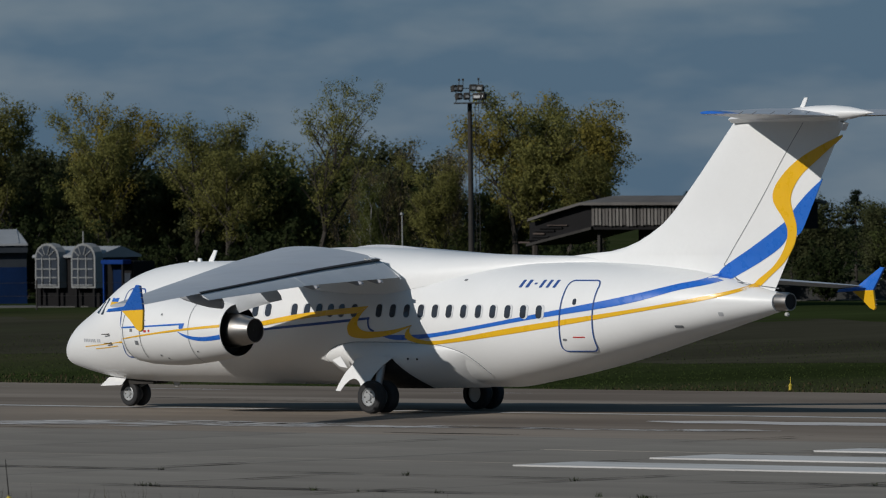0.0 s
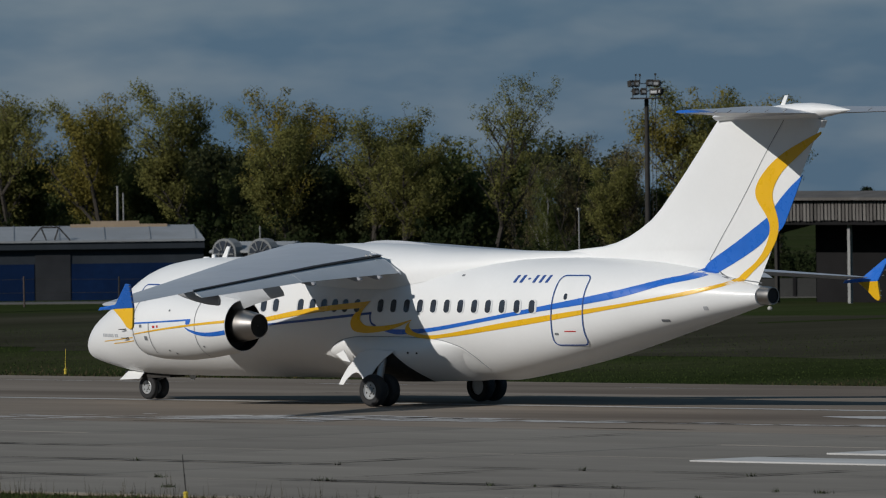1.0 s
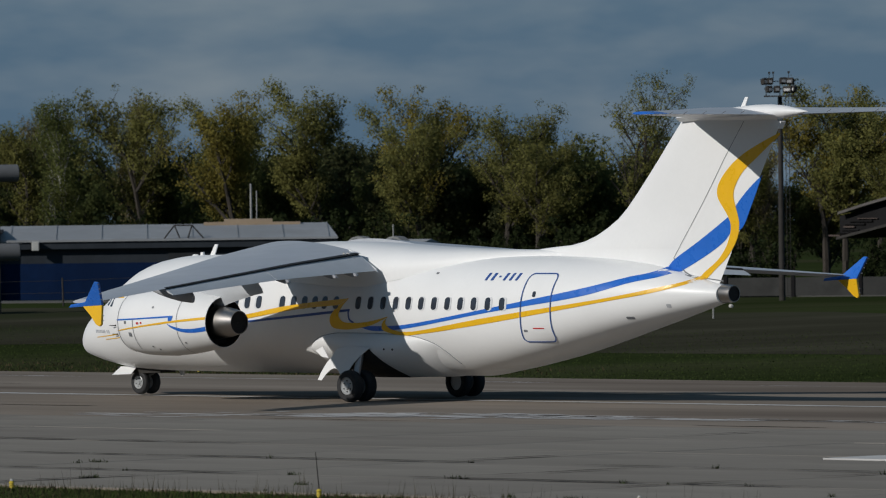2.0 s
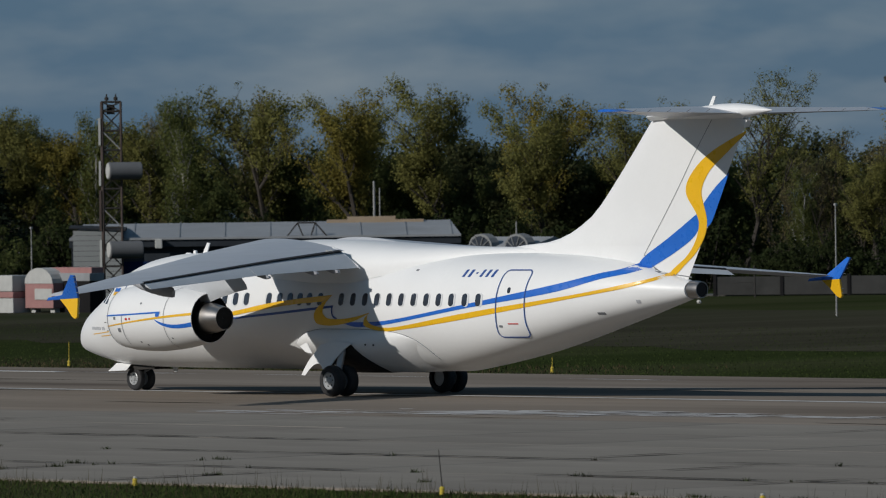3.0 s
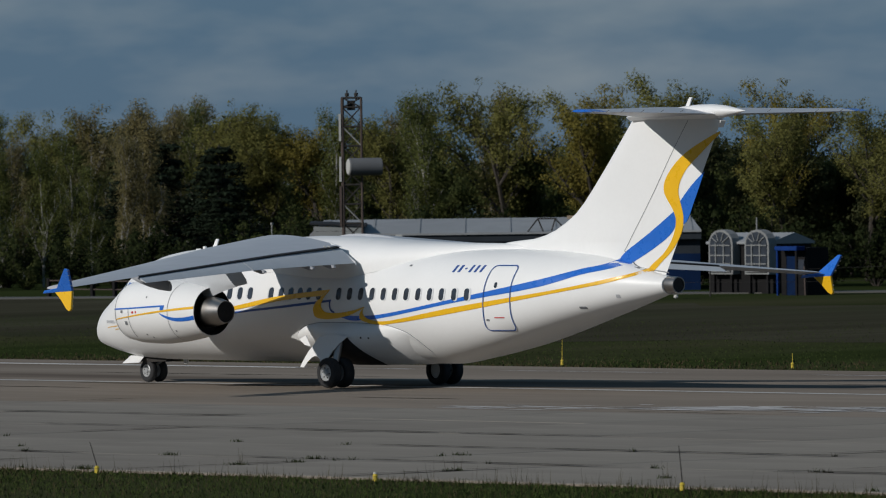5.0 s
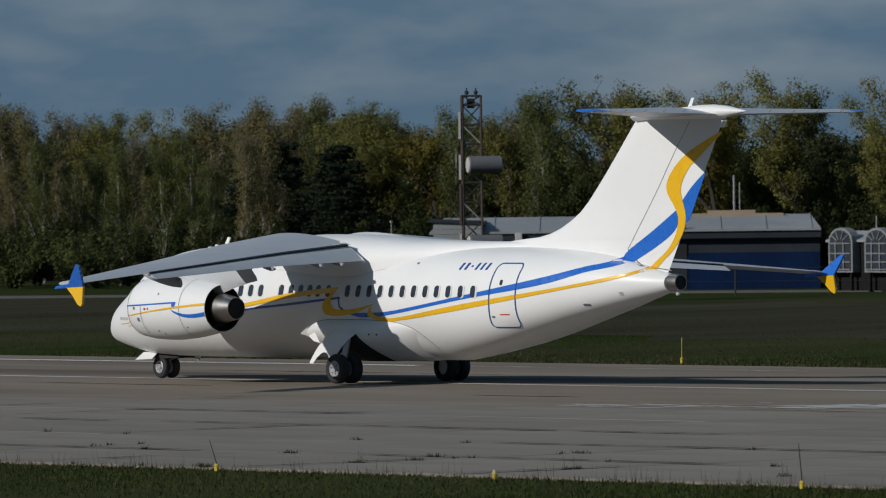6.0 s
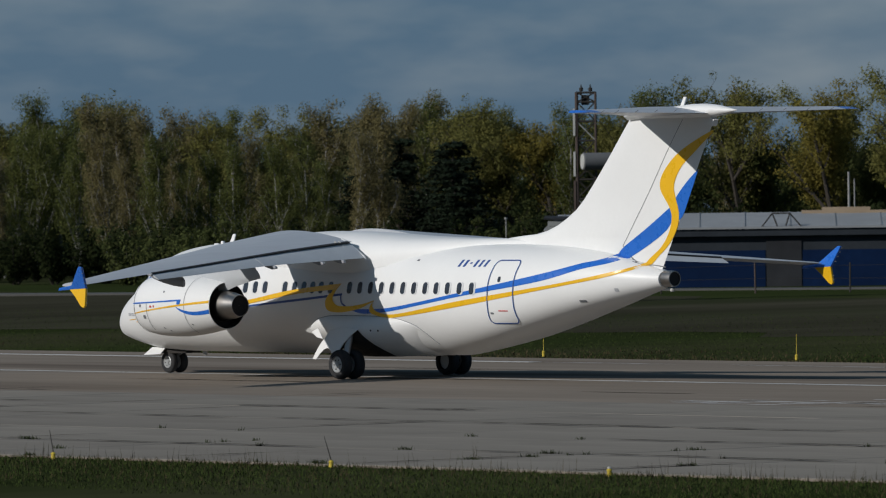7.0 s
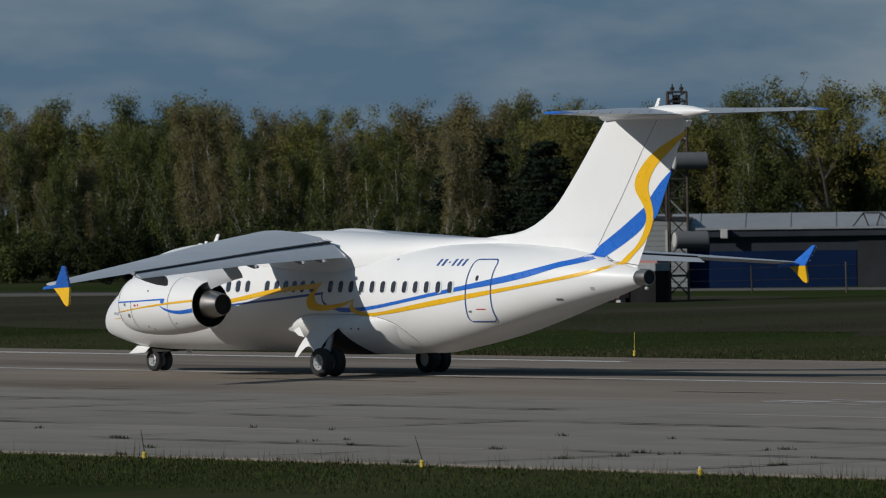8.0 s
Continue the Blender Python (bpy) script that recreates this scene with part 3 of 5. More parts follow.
def build_engine(plane, side):
    cy, cz = side * 3.9, 2.18
    prof = [(6.35, 0.60), (6.66, 0.63), (6.79, 0.70), (6.77, 0.77), (6.6, 0.84), (6.2, 0.905), (5.7, 0.93), (5.1, 0.93), (4.5, 0.88), (4.0, 0.815), (3.6, 0.75), (3.22, 0.69), (3.22, 0.672)]
    part("engine_cowling", lathe_x(prof, 48, (0, cy, cz), caps=False), WHITE, plane, "white engine cowling", smooth=True)
    part("engine_duct", lathe_x([(6.36, 0.61), (5.8, 0.60), (5.0, 0.28), (3.5, 0.28), (3.6, 0.655), (3.215, 0.673)], 40, (0, cy, cz), caps=False), BLACK_GAP, plane, "dark bypass duct", smooth=False)
    part("exhaust_nozzle", lathe_x([(3.45, 0.455), (3.2, 0.435), (2.95, 0.395), (2.68, 0.335), (2.60, 0.32), (2.60, 0.305), (2.66, 0.305)], 40, (0, cy, cz)), METAL, plane, "bare metal exhaust cone", smooth=True)
    part("exhaust_core", lathe_x([(2.75, 0.318), (2.64, 0.303), (2.66, 0.01)], 28, (0, cy, cz)), BLACK_GAP, plane, "black exhaust opening")
    # pylon
    rings = []
    for z, x0, x1, w in ((2.5, 5.8, 3.5, 0.10), (2.61, 6.2, 3.24, 0.11), (2.69, 6.2, 2.98, 0.11), (2.77, 6.2, 2.68, 0.11), (2.85, 6.15, 2.3, 0.11), (2.92, 6.1, 2.0, 0.11), (2.98, 6.0, 1.62, 0.12), (3.1, 5.6, 1.66, 0.12), (3.3, 4.8, 1.86, 0.12), (3.5, 3.9, 1.9, 0.11), (3.66, 3.2, 1.9, 0.10)):
        us = [i / 10 for i in range(11)]
        rings.append([(x0 + (x1 - x0) * u, cy + w * (math.sin(math.pi * u) ** 0.6 if 0 < u < 1 else 0.02), z) for u in us] + [(x0 + (x1 - x0) * u, cy - w * (math.sin(math.pi * u) ** 0.6 if 0 < u < 1 else 0.02), z) for u in us[::-1][1:-1]])
    part("pylon", loft(rings), FLAP_GREY, plane, "pale grey engine pylon", smooth=True)

    def ring_line(x, r, width=0.016, a0=0.0, a1=2 * math.pi, mat=SEAM, name="cowling_seam", dx=0.0):
        bm = bmesh.new()
        prev = None
        for k in range(41):
            a = a0 + (a1 - a0) * k / 40
            xx = x + dx * k / 40
            row = [bm.verts.new((xx + s * width / 2, cy + side * (r + 0.006) * math.cos(a), cz + (r + 0.006) * math.sin(a))) for s in (1, -1)]
            if prev:
                bm.faces.new((prev[0], prev[1], row[1], row[0]))
            prev = row
        part(name, bm, mat, plane)
    ring_line(6.62, 0.838, 0.02)
    ring_line(4.22, 0.848, 0.014)
    ring_line(5.92, 0.925, 0.016, -0.9, 0.1)

    def cowl_r(x):
        return curve_at([(6.77, 0.77), (6.6, 0.84), (6.2, 0.905), (5.7, 0.93), (5.1, 0.93), (4.5, 0.88), (4.0, 0.815), (3.6, 0.75), (3.22, 0.69)], 1, x)

    def cowl_band(xs, name, mat):
        """xs: rows of (x, upper height, lower height) against the engine's axis, on the outer side."""
        bm = bmesh.new()
        prev = None
        L = smooth_line(xs, 24)
        for x, h1, h0 in L:
            r = cowl_r(x) + 0.007
            row = []
            for j in range(4):
                h = h0 + (h1 - h0) * j / 3
                row.append(bm.verts.new((x, cy + side * math.sqrt(max(0, r * r - h * h)), cz + h)))
            if prev:
                for j in range(3):
                    bm.faces.new((prev[j], prev[j + 1], row[j + 1], row[j]))
            prev = row
        part(name, bm, mat, plane)
    cowl_band([(6.7, 0.085, 0.045), (5.6, 0.13, 0.09), (4.5, 0.19, 0.145), (4.36, 0.195, 0.15)], "blue_line", BLUE)
    cowl_band([(4.52, 0.18, 0.06), (4.42, 0.19, 0.03), (4.36, 0.195, 0.15)], "blue_hook", BLUE)
    cowl_band([(4.55, -0.02, -0.04), (4.4, -0.08, -0.14), (4.1, -0.15, -0.24), (3.8, -0.165, -0.27), (3.5, -0.14, -0.255), (3.23, -0.10, -0.22)], "blue_wave", BLUE)
    cowl_band([(6.68, -0.22, -0.245), (5.6, -0.085, -0.125), (4.4, 0.055, 0.0), (3.8, 0.115, 0.05), (3.23, 0.165, 0.09)], "yellow_line", YELLOW)
    for x, h, w, hh, mat in ((6.3, 0.0, 0.10, 0.08, SEAM), (5.76, -0.02, 0.09, 0.06, RED), (5.6, -0.01, 0.06, 0.06, RED), (6.15, -0.33, 0.12, 0.11, SEAM), (5.2, 0.42, 0.06, 0.05, SEAM), (5.4, -0.66, 0.06, 0.04, SEAM), (5.2, -0.74, 0.06, 0.04, SEAM), (4.1, -0.55, 0.05, 0.04, SEAM)):
        cowl_band([(x, h + hh / 2, h - hh / 2), (x - w, h + hh / 2, h - hh / 2)], "cowling_mark", mat)


FAIR_TOP = [(2.47, 1.43), (2.26, 1.58), (1.79, 1.76), (1.09, 1.84), (-0.12, 1.84), (-1.63, 1.78), (-2.44, 1.60), (-2.86, 1.33), (-3.10, 1.02)]
FAIR_LOW = [(2.47, 1.37), (2.26, 1.10), (1.80, 0.86), (1.10, 0.70), (0.0, 0.64), (-2.2, 0.655), (-2.86, 0.78), (-3.10, 0.96)]


def fair_y(x, v):
    """Half width and height of the gear fairing at x; v: 0 at its lower edge, 1 at its upper seam."""
    zt, zb = curve_at(FAIR_TOP, 1, x), curve_at(FAIR_LOW, 1, x)
    k = (x - 0.3) / 2.17 if x > 0.3 else (0.3 - x) / 3.4
    b = math.cos(math.pi / 2 * min(1.0, k)) ** (0.75 if x > 0.3 else 0.9)
    foot = max(fus_y(x, max(zb, 0.68)), 1.02 * b * min(1.0, (2.47 - x) / 0.8))
    return foot + (fus_y(x, zt) + 0.004 - foot) * v + 0.57 * b * max(0.0, math.sin(math.pi * v)) ** 0.72, zb + (zt - zb) * v


def build_main_gear(plane, side):
    # smooth bulge that houses the gear
    rings = []
    for k in range(57):
        x = 2.469 - 5.568 * (0.5 - 0.5 * math.cos(math.pi * k / 56))
        ring = [(x, side * 0.3, fair_y(x, 0)[1])]
        for j in range(25):
            y, z = fair_y(x, 0.5 - 0.5 * math.cos(math.pi * j / 24))
            ring.append((x, side * y, z))
        rings.append(ring)
    part("gear_fairing", loft(rings, cyclic=False, close0=False, close1=False), WHITE, plane, "white bulge over the main gear", smooth=True)
    part("fairing_seam", loft([[(r[-1][0], r[-1][1] + side * 0.006, r[-1][2] + 0.011), (r[-1][0], r[-1][1] + side * 0.010, r[-1][2] - 0.009)] for r in rings], cyclic=False, close0=False, close1=False), SEAM, plane)
    # open wheel well: no cavity, its inner shade is a black sheet on the fairing
    well = []
    for k in range(25):
        x = 0.95 - 1.90 * k / 24
        up = float(np.interp(-x, (-0.95, -0.3, 0.34, 0.58, 0.80, 0.95), (1.15, 1.38, 1.46, 1.21, 0.93, 0.70)))
        zt, zb = curve_at(FAIR_TOP, 1, x), curve_at(FAIR_LOW, 1, x)
        row = [(x, side * 0.5, zb - 0.012)]
        for j in range(9):
            y, z = fair_y(x, max(0.0, (up - zb) / (zt - zb)) * j / 8)
            row.append((x, side * (y + 0.014), z - (0.012 if j == 0 else 0)))
        well.append(row)
    part("wheel_well", loft(well, cyclic=False, close0=False, close1=False), BLACK_GAP, plane, "open wheel well, its dark inside painted as a black sheet")
    for x in (-0.85, -1.12):
        y, z = fair_y(x, 0.66)
        part("drain_hole", tube((x, side * (y - 0.02), z), (x, side * (y + 0.012), z), 0.028, n=8), BLACK_GAP, plane)
    y0 = side * 2.02
    bm = bmesh.new()
    add_tube(bm, (-0.05, y0 - side * 0.15, 1.45), (0.0, y0, 0.75), 0.10, n=14)
    add_tube(bm, (0.0, y0, 0.78), (0.0, y0, 0.42), 0.07, n=14)
    add_tube(bm, (0.0, y0 - 0.30, 0.43), (0.0, y0 + 0.30, 0.43), 0.06, n=12)
    part("gear_strut", bm, STRUT, plane, "grey metal oleo strut")
    bm = bmesh.new()
    add_tube(bm, (0.75, y0 - side * 0.1, 0.95), (0.10, y0, 0.50), 0.045, n=10)
    add_tube(bm, (0.55, y0 - side * 0.1, 0.70), (0.15, y0, 0.95), 0.035, n=10)
    part("drag_brace", bm, DARK_STEEL, plane)
    for dy in (-0.24, 0.24):
        MAIN_WHEELS.append(build_wheel(plane, "main_wheel", 0.0, y0 + dy, 0.43, 0.30, 1 if dy * side > 0 else -1))
    # scalloped door that hangs outboard
    door = [(-0.48, 1.46), (0.2, 1.52), (0.80, 1.42), (0.95, 1.20), (1.08, 1.05), (1.16, 0.90), (1.23, 0.74), (1.28, 0.58), (1.11, 0.57), (1.0, 0.74), (0.86, 0.86), (0.74, 0.90), (0.62, 0.88),
            (0.52, 0.82), (0.44, 0.73), (0.37, 0.56), (0.2, 0.56), (0.20, 0.68), (0.16, 0.82), (0.02, 1.05), (-0.22, 1.28)]
    bm = plate(door[::-1], 1.93, 1.96, 0.006)
    for v in bm.verts:
        v.co.y += max(0.0, 1.5 - v.co.z) * 0.35
    part("gear_door", bm if side > 0 else mirror_of(bm), WHITE, plane, "white scalloped gear door hanging open")
    bm = plate([(1.65, 1.37), (1.40, 1.48), (1.22, 1.33), (1.04, 1.17), (1.33, 1.21)], 1.93, 1.96, 0.006)
    for v in bm.verts:
        v.co.y += max(0.0, 1.48 - v.co.z) * 0.4
    part("gear_door_front", bm if side > 0 else mirror_of(bm), WHITE, plane, "small white front gear door")


def build_nose_gear(plane):
    bm = bmesh.new()
    add_tube(bm, (10.95, 0, 0.9), (10.84, 0, 0.40), 0.075, n=12)
    add_tube(bm, (10.84, -0.28, 0.34), (10.84, 0.28, 0.34), 0.045, n=10)
    add_tube(bm, (10.2, 0, 0.72), (10.82, 0, 0.48), 0.04, n=8)
    part("nose_strut", bm, STRUT, plane, "metal nose gear strut")
    for y in (-0.19, 0.19):
        NOSE_WHEELS.append(build_wheel(plane, "nose_wheel", 10.84, y, 0.335, 0.2, 1 if y > 0 else -1))
    part("nose_gear_bay", box(10.3, -0.28, 0.60, 11.7, 0.28, 0.78), BLACK_GAP, plane)
    for s in (1, -1):
        bm = plate([(11.52, 0.78), (10.85, 0.78), (10.80, 0.58), (11.56, 0.55)], 0.30, 0.33, 0.006)
        for v in bm.verts:
            v.co.y += (0.78 - v.co.z) * 1.3
        part("nose_gear_door", bm if s > 0 else mirror_of(bm), WHITE, plane, "white open nose gear door")
        bm = plate([(10.95, 0.72), (9.9, 0.70), (9.9, 0.62), (10.9, 0.58)], 0.27, 0.29, 0.004)
        part("nose_gear_rear_door", bm if s > 0 else mirror_of(bm), DARK_STEEL, plane)
    part("belly_aerial", plate([(9.3, 0.70), (9.05, 0.70), (9.1, 0.55), (9.22, 0.55)], 0.1, 0.14), PALE, plane)


def build_tail_end(plane):
    part("tail_exhaust", lathe_x([(-11.85, 0.245), (-12.15, 0.24), (-12.32, 0.225), (-12.32, 0.20), (-12.0, 0.19)], 28, (0, 0, 2.93)), METAL, plane, "bare metal tail exhaust", smooth=True)
    part("tail_exhaust_bore", lathe_x([(-12.29, 0.198), (-12.27, 0.01)], 20, (0, 0, 2.93)), BLACK_GAP, plane)
    part("tail_light", lathe_x([(-12.14, 0.0), (-12.16, 0.05), (-12.24, 0.05), (-12.27, 0.0)][::-1], 12, (0, 0, 2.61)), PALE, plane)


MAIN_WHEELS, NOSE_WHEELS = [], []
WINDOWS = [5.30, 4.83, 4.36, 3.40, 2.94, 2.50, 2.08, 1.68, 1.22, 0.33, -0.16, -0.66, -1.16, -1.66, -2.16, -2.67, -3.19, -3.70, -4.22, -4.76, -5.30]


def build_cabin_details(plane):
    for side in (1, -1):
        for x in WINDOWS:
            fr = part("window", skin_patch(round_rect(x, 2.665, 0.243, 0.373, 0.105), 0.012, side), WINDOW_RIM, plane, "rounded cabin window with a grey frame")
            part("pane", skin_patch(round_rect(x, 2.665, 0.205, 0.342, 0.093), 0.016, side), GLASS, fr, "dark window pane")
        # cockpit side windows
        for o in ([(10.94, 2.50), (10.78, 2.49), (10.70, 2.92), (10.88, 2.94)], [(11.30, 2.54), (11.10, 2.51), (10.98, 2.84), (11.08, 2.84)]):
            part("cockpit_window", skin_patch(o, 0.012, side), GLASS, plane, "dark cockpit window")
        # doors: painted outlines
        part("rear_door_outline", skin_line(round_rect(-6.46, 2.565, 1.04, 1.82, 0.16, 5, -0.05), 0.030, n=0, closed=True, side=side, lift=0.022), NAVY, plane, "blue line round the rear door")
        part("front_door_outline", skin_line(round_rect(9.48, 2.28, 0.80, 1.84, 0.16), 0.035, n=0, closed=True, side=side), NAVY, plane, "blue line round the front door")
        part("door_window", skin_patch(round_rect(-6.38, 2.93, 0.11, 0.16, 0.05), 0.012, side), GLASS, plane)
        part("door_handle", skin_patch(round_rect(-6.5, 2.02, 0.36, 0.03, 0.012), 0.010, side), RED, plane, "red door handle mark")
        part("skin_vent", skin_patch(round_rect(-6.05, 1.95, 0.12, 0.06, 0.02), 0.01, side), SEAM, plane)
        part("skin_vent", skin_patch(round_rect(-9.4, 2.30, 0.22, 0.07, 0.02), 0.01, side), SEAM, plane)
        part("skin_vent", skin_patch(round_rect(-10.6, 2.62, 0.12, 0.10, 0.02), 0.01, side), FRAME_GREY, plane)
        part("skin_vent", skin_patch(round_rect(-2.35, 3.47, 0.10, 0.05, 0.02), 0.01, side), SEAM, plane)
        part("rudder_gap", skin_line([(-10.21, 3.87), (-11.5, 5.62), (-12.12, 6.51), (-12.83, 7.45)], 0.016, n=30, side=side), SEAM, plane)
        part("rudder_foot_gap", skin_line([(-10.21, 3.87), (-10.70, 3.47), (-11.93, 3.26)], 0.026, n=14, side=side), SEAM, plane)
        for x, z in ((10.42, 1.98), (10.36, 1.74)):
            bm = bmesh.new()
            y = skin_y(x, z)
            add_tube(bm, (x, side * (y - 0.01), z), (x, side * (y + 0.07), z - 0.01), 0.018, n=6)
            add_tube(bm, (x - 0.02, side * (y + 0.07), z - 0.01), (x + 0.2, side * (y + 0.08), z - 0.01), 0.016, 0.012, n=6)
            part("air_probe", bm, DARK_STEEL, plane)
        # flag
        y0 = 10.53
        part("flag_blue", skin_patch([(y0, 2.845), (y0, 2.95), (y0 - 0.36, 2.95), (y0 - 0.36, 2.845)], 0.006, side), BLUE, plane)
        part("flag_yellow", skin_patch([(y0, 2.74), (y0, 2.845), (y0 - 0.36, 2.845), (y0 - 0.36, 2.74)], 0.006, side), YELLOW, plane)
    # roof aerials
    part("roof_aerial", plate([(8.10, 3.84), (7.90, 3.84), (7.73, 4.21), (7.85, 4.22)][::-1], -0.02, 0.02, 0.006), WHITE, plane, "white swept blade aerial")
    part("roof_aerial", plate([(8.46, 3.84), (8.30, 3.84), (8.33, 4.00), (8.43, 4.00)][::-1], -0.04, 0.04, 0.015), WHITE, plane, "small white stub aerial")
    part("roof_beacon", lathe_x([(8.80, 0.0), (8.76, 0.045), (8.58, 0.045), (8.54, 0.0)][::-1], 12, (0, 0, 3.89)), WHITE, plane)
    part("dorsal_intake", box(-6.75, -0.05, 4.14, -6.40, 0.05, 4.25, 0.02), BLACK_GAP, plane)


def build_livery(plane):
    """Painted bands, each between two edges of (x, z) on the skin."""
    bands = [
        ("blue_stripe", BLUE, 110, [(0.28, 2.04), (-0.53, 2.04), (-1.45, 2.08), (-4.7, 2.54), (-8.05, 3.1), (-9.32, 3.39), (-9.9, 3.53), (-10.18, 3.79), (-11.16, 4.34), (-12.3, 5.02)],
         [(0.29, 2.01), (-0.18, 1.91), (-0.92, 1.93), (-1.6, 1.99), (-4.7, 2.43), (-8.1, 2.9), (-9.42, 3.23), (-10.27, 3.41), (-10.6, 3.57), (-11.42, 3.96), (-12.06, 4.34), (-12.33, 4.65)]),
        ("blue_fin_wedge", BLUE, 16, [(-12.39, 5.16), (-12.49, 5.28), (-12.92, 5.68), (-13.41, 6.04)],
         [(-12.46, 4.57), (-12.66, 4.66), (-13.01, 5.26), (-13.41, 6.04)]),
        ("yellow_stripe", YELLOW, 150, [(-0.86, 2.28), (-0.65, 2.14), (-0.59, 1.96), (-0.81, 1.87), (-1.32, 1.79), (-2.19, 1.85), (-5.19, 2.21), (-8.69, 2.73), (-10.5, 3.04), (-11.3, 3.29), (-11.68, 3.57), (-12.17, 3.96), (-12.49, 4.43), (-12.56, 4.8), (-12.38, 5.48), (-12.43, 5.71), (-12.71, 6.1), (-13.28, 6.52), (-14.06, 7.08)],
         [(-0.86, 2.3), (-0.75, 2.14), (-0.85, 2.01), (-1.14, 1.92), (-1.57, 1.89), (-4.69, 2.3), (-8.7, 2.82), (-10.26, 3.1), (-11.05, 3.3), (-11.28, 3.48), (-11.82, 3.86), (-12.17, 4.34), (-12.25, 4.8), (-11.81, 5.49), (-11.84, 5.76), (-12.19, 6.19), (-12.73, 6.57), (-13.42, 6.89), (-14.06, 7.14)]),
        ("yellow_curl", YELLOW, 40, [(0.71, 2.79), (1.19, 2.52), (1.43, 2.24), (1.38, 2.02), (1.02, 1.94), (0.47, 1.96), (-0.22, 2.07), (-0.86, 2.28)],
         [(0.74, 2.77), (0.98, 2.52), (1.07, 2.31), (0.92, 2.16), (0.44, 2.12), (-0.24, 2.18), (-0.86, 2.3)]),
        ("yellow_front_stripe", YELLOW, 24, [(10.0, 1.78), (7.5, 1.96), (4.48, 2.37), (3.61, 2.51), (2.3, 2.66), (0.71, 2.79)], [(10.0, 1.74), (7.5, 1.87), (4.48, 2.25), (3.37, 2.4), (2.28, 2.52), (1.09, 2.6)]),
        ("navy_front_stripe", NAVY, 24, [(7.6, 1.90), (4.49, 2.18), (2.82, 2.32), (1.39, 2.44), (0.64, 2.5)], [(7.6, 1.85), (4.5, 2.12), (2.82, 2.25), (1.39, 2.37), (0.64, 2.44)])]
    for side in (1, -1):
        for k, (name, mat, n, a, b) in enumerate(bands):
            part(name, skin_band(a, b, n, 5, 0.008 + 0.002 * k * (mat is YELLOW), side), mat, plane)
        part("navy_hook", skin_line([(0.68, 2.49), (0.69, 2.35), (0.65, 2.21), (0.49, 2.12)], 0.055, n=16, lift=0.011, side=side), NAVY, plane)
        part("nose_line", skin_line([(11.72, 1.62), (10.9, 1.68), (10.0, 1.76)], 0.022, n=10, side=side), YELLOW, plane)
        part("nose_line", skin_line([(11.16, 1.57), (10.7, 1.60), (10.1, 1.66)], 0.022, n=10, side=side), YELLOW, plane)
        for k in range(9):
            x = 11.76 - 0.10 * k - (0.06 if k > 6 else 0)
            part("nose_lettering", skin_patch(round_rect(x, 1.79, 0.06, 0.09, 0.01, 1, 0.3), 0.008, side), FRAME_GREY, plane, "small grey lettering")
        for k, w in enumerate((0.10, 0.11, 0.09, 0.10, 0.10, 0.10)):
            x = -4.40 - 0.232 * k
            part("tail_lettering", skin_patch(round_rect(x, 3.385 if k != 2 else 3.39, w, 0.20 if k != 2 else 0.045, 0.02, 2, -0.25 if side > 0 else 0.25), 0.010, side), NAVY, plane, "dark blue slanted lettering")


airliner = build_airliner()


# ---------------------------------------------------------------- ground, taxiway
CROWN = [(167.0, 0.0), (172.0, -0.075), (177.0, -0.17), (181.0, -0.25), (205.0, -0.25), (265.0, 0.0)]


def crown(y):
    """How far the ground lies below the taxiway's crest: it falls away on the far side and rises again in the field."""
    return float(np.interp(y, [p[0] for p in CROWN], [p[1] for p in CROWN]))


def ragged_strip(x0, x1, y, w0, w1, z, step=0.7, seed=1, wander=0.25):
    """A flat strip along x whose width and course vary."""
    rnd = random.Random(seed)
    bm = bmesh.new()
    prev, n = None, max(2, int(abs(x1 - x0) / step))
    dy = 0.0
    for k in range(n + 1):
        x = x0 + (x1 - x0) * k / n
        dy = 0.9 * dy + rnd.uniform(-wander, wander) * 0.3
        w = rnd.uniform(w0, w1) * (min(1.0, k / 3 + 0.15) if k < 4 else min(1.0, (n - k) / 3 + 0.15))
        row = [bm.verts.new((x, yy, z + crown(yy))) for yy in (y + dy - w / 2, y + dy + w / 2)]
        if prev:
            bm.faces.new((prev[0], row[0], row[1], prev[1]))
        prev = row
    return bm


def ground_sheet():
    """Flat airfield that falls away gently beyond the wood, out to the horizon."""
    bm = bmesh.new()
    rows = []
    for y, z in [(-1500, -0.05)] + [(y, z - 0.05) for y, z in CROWN] + [(330, -0.05), (420, -0.5), (1200, -8.0), (4600, -42.0)]:
        rows.append([bm.verts.new((x, y, z)) for x in (-4600, -1500, -600, -200, 600, 3000)])
    for r0, r1 in zip(rows, rows[1:]):
        for i in range(len(r0) - 1):
            bm.faces.new((r0[i], r0[i + 1], r1[i + 1], r1[i]))
    return bm


tagged(part("ground", ground_sheet(), GROUND), label="rough airfield grass with bare earth patches", category="grass", kind="structure")
tagged(part("field", ragged_strip(-700, 300, 236.0, 44, 54, -0.044, step=5.0, seed=77, wander=6.0), EARTH), label="dry brownish field strip behind the taxiway grass", category="field", kind="structure")
taxiway = tagged(part("taxiway", loft([[(x, 117.0, -0.012)] + [(x, y, z - 0.012) for y, z in CROWN[:4]] + [(x, 189.0, -0.262), (x, 189.0, -0.7), (x, 117.0, -0.7)] for x in (-900, 500)]), ASPHALT), label="worn taxiway of old concrete slabs and asphalt", category="taxiway", kind="structure")


